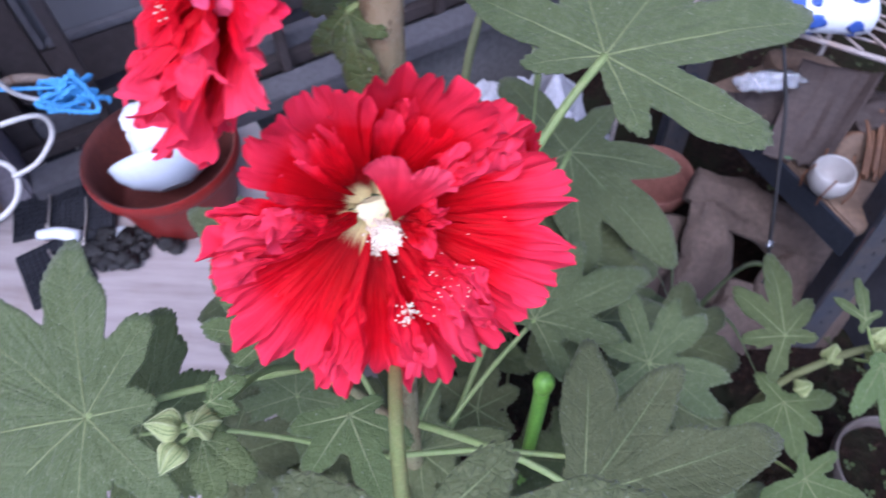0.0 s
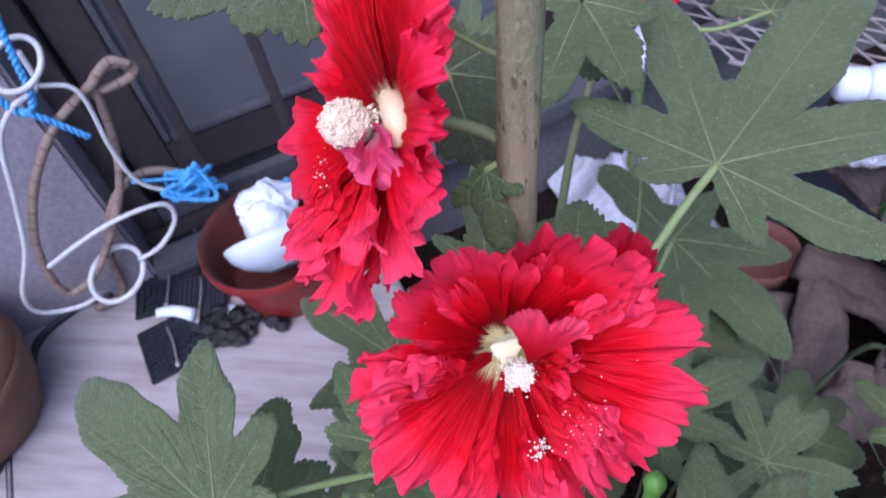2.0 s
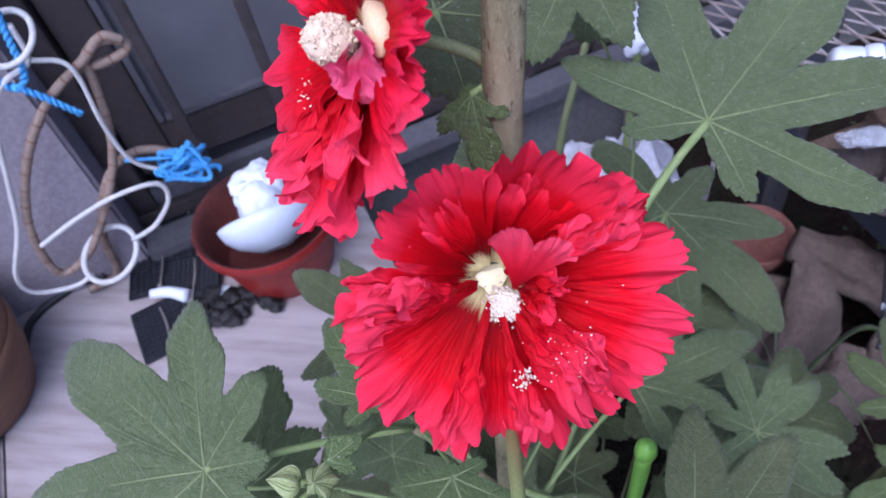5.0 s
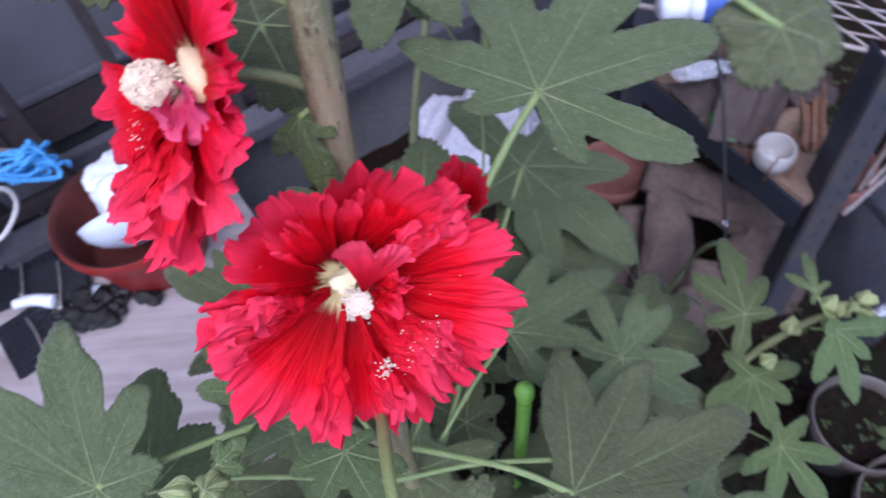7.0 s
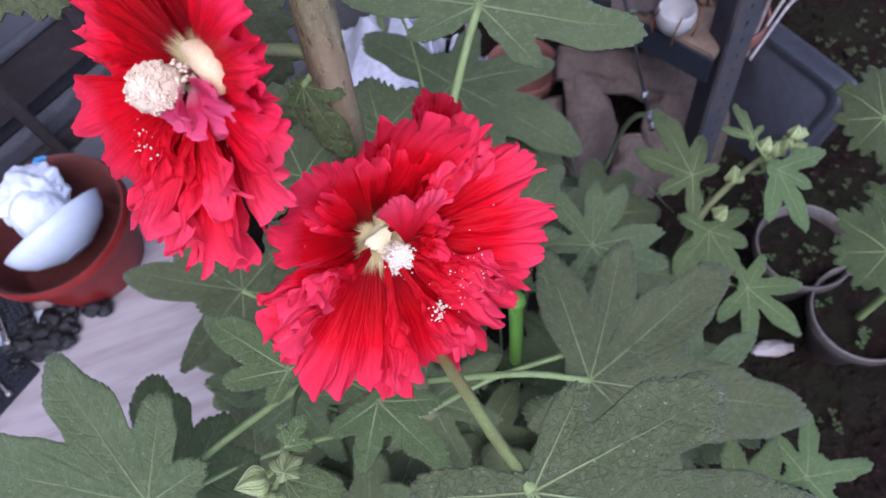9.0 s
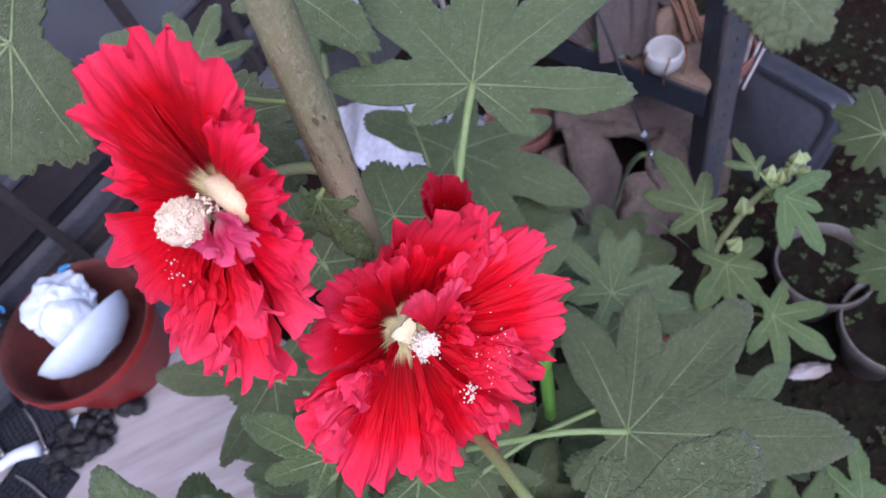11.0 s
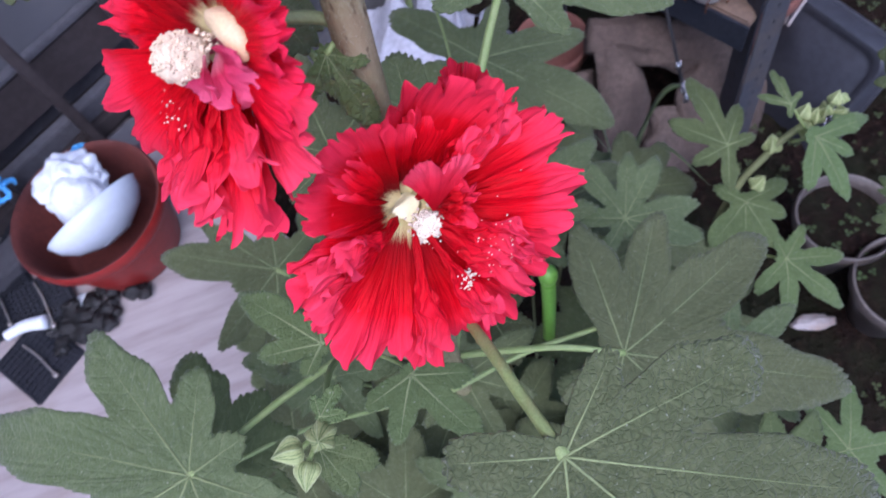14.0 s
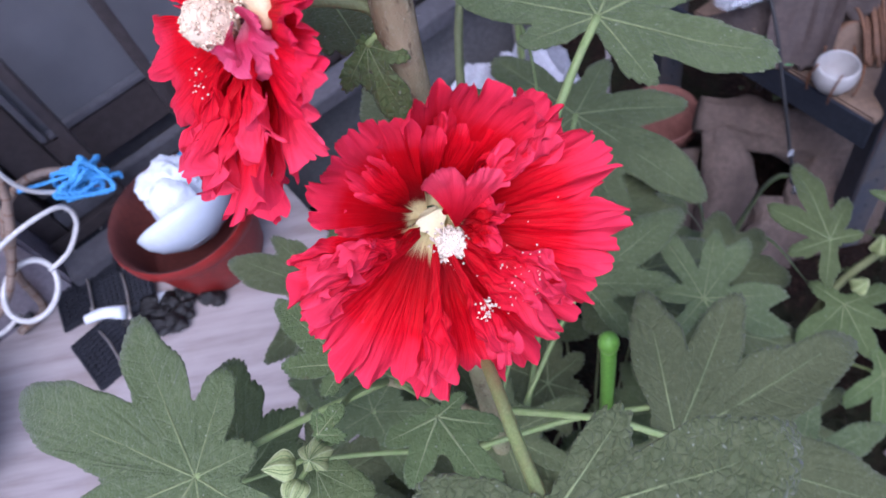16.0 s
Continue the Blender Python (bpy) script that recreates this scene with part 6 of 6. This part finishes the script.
def flowerpot(at, r, h, mat, label, soil=True):
    ob = thing("flower_pot", label, "pot", at)
    part("wall", lathe([(r * 0.50, 0.0), (r * 0.54, 0.002), (r * 0.88, h * 0.80), (r * 0.97, h * 0.82), (r, h * 0.85), (r, h * 0.98), (r * 0.985, h), (r * 0.94, h * 0.99), (r * 0.91, h * 0.84), (r * 0.55, 0.01), (0.001, 0.008)], 44), mat, ob)
    if soil:
        v, fcs = lathe([(r * 0.89, h * 0.82), (r * 0.6, h * 0.84), (r * 0.3, h * 0.83), (0.001, h * 0.84)], 30)
        v = [Vector(q) + Vector((0, 0, 0.004 * noise.noise(Vector(q) * 80))) for q in v]
        part("soil", (v, fcs), SOIL, ob, "dark potting soil")
    return ob


def sprouts(ob, r, h, seed, count):
    """Small weeds on the soil of a pot."""
    rnd = random.Random(seed)
    verts, faces = [], []
    for _ in range(count):
        a, d = rnd.uniform(0, 6.28), r * 0.8 * math.sqrt(rnd.random())
        c = Vector((d * math.cos(a), d * math.sin(a), h * 0.85 + rnd.uniform(0.002, 0.016)))
        size, a0 = rnd.uniform(0.003, 0.008), rnd.uniform(0, 6.28)
        for k in range(3):
            b = a0 + 2.09 * k
            e, s = Vector((math.cos(b), math.sin(b), 0.3)), Vector((-math.sin(b), math.cos(b), 0))
            o = len(verts)
            verts += [c, c + e * size * 0.6 + s * size * 0.5, c + e * size * 1.1, c + e * size * 0.6 - s * size * 0.5]
            faces.append((o, o + 1, o + 2, o + 3))
    tagged(part("weed", (verts, faces), LEAF_OLD, ob, "small green weeds", smooth=False), kind="stuff")


sprouts(flowerpot((0.572, 0.327, -0.26), 0.073, 0.139, POT_GREYBROWN, "dark grey-brown plastic pot with dark soil"), 0.073, 0.139, 5, 14)
sprouts(flowerpot((0.595, 0.204, -0.26), 0.076, 0.133, POT_GREYBROWN, "dark grey-brown plastic pot under the geranium"), 0.076, 0.133, 6, 16)
flowerpot((0.655, 0.745, -0.26), 0.072, 0.200, CLAY, "terracotta clay pot behind the shelf post", False)
flowerpot((0.305, 0.815, -0.26), 0.066, 0.155, CLAY, "terracotta clay pot beside the sacks", False)

tray = thing("plastic_tray", "dark grey plastic tray leaning bottom out behind the pots", "tray", (0.672, 0.602, -0.178))
tray.scale = (1.22, 1.22, 1.22)
tx = Vector((0.28, -0.96, 0)).normalized()
ty = Vector((0.36, 0.27, 0.89)).normalized()
ty = (ty - tx * ty.dot(tx)).normalized()
tray.rotation_mode = "QUATERNION"
tray.rotation_quaternion = Matrix((tx, ty, tx.cross(ty))).transposed().to_quaternion()
def basin(w, d, deep, wall, first, last, seg=6, corner=0.028):
    """A shallow tray lying bottom out, with rounded corners, a pressed ridge, a sloping wall and a lip."""
    rows = [(0.0, 0.0), (0.70, 0.0), (0.74, -0.003), (0.80, -0.003), (0.83, 0.0), (0.90, -0.001), (0.94, -0.006), (0.985, -deep), (1.03, -deep - 0.001), (1.03, -deep - 0.004), (0.97, -deep - 0.004), (0.90, -wall - 0.006), (0.0, -wall - 0.004)][first:last]
    ring = []
    for cx, cy, a0 in ((1, 1, 0), (-1, 1, 90), (-1, -1, 180), (1, -1, 270)):
        for k in range(seg + 1):
            a = radians(a0 + 90 * k / seg)
            ring.append((cx * (w / 2 - corner) + corner * math.cos(a), cy * (d / 2 - corner) + corner * math.sin(a)))
    verts = [(x * f, y * f, z) for f, z in rows for x, y in ring]
    n = len(ring)
    faces = [(i * n + k, i * n + (k + 1) % n, (i + 1) * n + (k + 1) % n, (i + 1) * n + k) for i in range(len(rows) - 1) for k in range(n)]
    return verts, faces


for name, first, last in (("bottom", 0, 6), ("side_wall", 5, 8), ("lip", 7, 11), ("inside", 10, 13)):
    part(name, basin(0.175, 0.200, 0.026, 0.003, first, last), SLATE, tray)

strip = thing("foil_strip", "dark twisted strip with glinting silver foil hanging from the rack", "strip", (0.413, 0.550, -0.024))
line = [q - strip.location for q in spline([(0.392, 0.760, 0.222), (0.394, 0.690, 0.185), (0.396, 0.653, 0.143), (0.400, 0.610, 0.085), (0.406, 0.576, 0.026), (0.413, 0.550, -0.024)], 10)]
part("cord", tube(line, (0.0026, 0.0030), 6, 1), CABLE_K, strip)
for k in (39, 45, 46, 49):
    q = blob((0.0050, 0.0036, 0.0105), 120 + k, 0.5, 2.5, 2)
    bmesh.ops.translate(q, vec=line[k], verts=q.verts)
    part("foil_piece", q, FOIL, strip, "silver foil")
hook = thing("wire_hook", "white coated wire hook hanging on the shelf post", "hook", (0.562, 0.566, 0.047))
part("wire", tube([Vector(q) - hook.location for q in ((0.562, 0.566, 0.047), (0.590, 0.579, 0.077), (0.622, 0.593, 0.108), (0.645, 0.593, 0.127), (0.638, 0.610, 0.134), (0.617, 0.602, 0.112), (0.590, 0.588, 0.082))], (0.0023, 0.0023), 8, 6), WIRE, hook)
dish = thing("plastic_dish", "low bright green plastic dish on the shelf board", "dish", (0.448, 0.728, 0.071))
dish.scale = (0.7, 0.7, 0.36)
part("wall", lathe([(0.001, 0.001), (0.034, 0.001), (0.042, 0.006), (0.048, 0.022), (0.050, 0.023), (0.0495, 0.025), (0.045, 0.022), (0.040, 0.008), (0.001, 0.005)], 36), DISH, dish)
part("rim", lathe([(0.0495, 0.0215), (0.0515, 0.022), (0.0518, 0.0245), (0.0497, 0.0252)], 36), DISH, dish)
wrap("foil", "silver foil scrap by the grey tray", "foil", (0.676, 0.508, -0.168), (0.016, 0.010, 0.029), 130, FOIL, 20, 0.5, 3)
wrap("china_shard", "white china shard lying on the soil", "shard", (0.498, 0.223, -0.247), (0.033, 0.013, 0.008), 131, WIRE, -15, 0.25)

fallen = thing("fallen_petal", "dry dark red petal lying on the soil", "petal", (0.348, 0.375, -0.247))
petal(fallen, (Vector((0, 0, 0)), Vector((1, 0, 0)), Vector((0, 1, 0)), Vector((0, 0, 1))), 200, 0.026, 24, r0=0.001, depth=0.0, ruffle=0.002, waves=1.4, lobes=4, notch=0.1, lift=0.003, seed=190, mat=DRY_PETAL, na=30, ns=16)

# far red flower of a plant behind the rack
far = thing("hollyhock", "red hollyhock bloom behind the wire rack", "plant", (0.103, 1.08, -0.26))
stalk(far, [(0.103, 0.884, 0.349), (0.104, 0.992, 0.21), (0.103, 1.08, -0.27)], 0.004, STALK, "stem", 0.008)
ff = flower_frame(far, (0.103, 0.878, 0.354), (-0.1, -0.7, 0.6))
bloom = part("flower", lathe([(0.0005, -0.010), (0.005, -0.008), (0.004, -0.002)], 14), CREAM, far, "ruffled red flower")
bloom.matrix_local = Matrix((ff[1], ff[2], ff[3])).transposed().to_4x4()
bloom.location = ff[0]
for k in range(7):
    petal(bloom, F0, 51 * k, 0.0275, 30, r0=0.006, depth=0.009, ruffle=0.0038, waves=1.8, lobes=4, notch=0.14, seed=140 + k, na=26, ns=14)


# moss and clover on the open soil
def clover():
    rnd = random.Random(77)
    verts, faces = [], []
    for _ in range(1500):
        x, y = rnd.uniform(0.50, 1.4), rnd.uniform(0.05, 1.4)
        if noise.noise(Vector((x * 5, y * 5, 3))) < -0.05 or (abs(x - 0.585) < 0.10 and abs(y - 0.265) < 0.16):
            continue
        z, r, a0 = -0.252 + rnd.uniform(0, 0.016), rnd.uniform(0.003, 0.008), rnd.uniform(0, 6.28)
        for k in range(3):
            a = a0 + 2.09 * k
            d, s = Vector((math.cos(a), math.sin(a), 0.25)), Vector((-math.sin(a), math.cos(a), 0))
            o = len(verts)
            c = Vector((x, y, z))
            verts += [c, c + d * r * 0.6 + s * r * 0.5, c + d * r * 1.1, c + d * r * 0.6 - s * r * 0.5]
            faces.append((o, o + 1, o + 2, o + 3))
    return verts, faces


tagged(part("clover", clover(), LEAF_OLD, smooth=False), "low clover and moss on the soil", "ground cover", kind="stuff")


def clods():
    rnd = random.Random(31)
    out_v, out_f = [], []
    for _ in range(8000):
        x, y = rnd.uniform(-0.15, 0.95), rnd.uniform(-0.15, 0.95)
        r = 0.0016 + 0.007 * rnd.random() ** 3
        o = len(out_v)
        for d in ((1, 0, 0), (0, 1, 0), (-1, 0, 0), (0, -1, 0), (0, 0, 0.8), (0, 0, -0.8)):
            out_v.append(Vector((x, y, -0.256)) + Vector(d) * r * rnd.uniform(0.6, 1.3))
        for t in ((0, 1, 4), (1, 2, 4), (2, 3, 4), (3, 0, 4), (1, 0, 5), (2, 1, 5), (3, 2, 5), (0, 3, 5)):
            out_f.append(tuple(o + q for q in t))
    return out_v, out_f


tagged(part("soil_clods", clods(), SOIL, smooth=False), "loose clods of dark soil", "ground cover", kind="stuff")
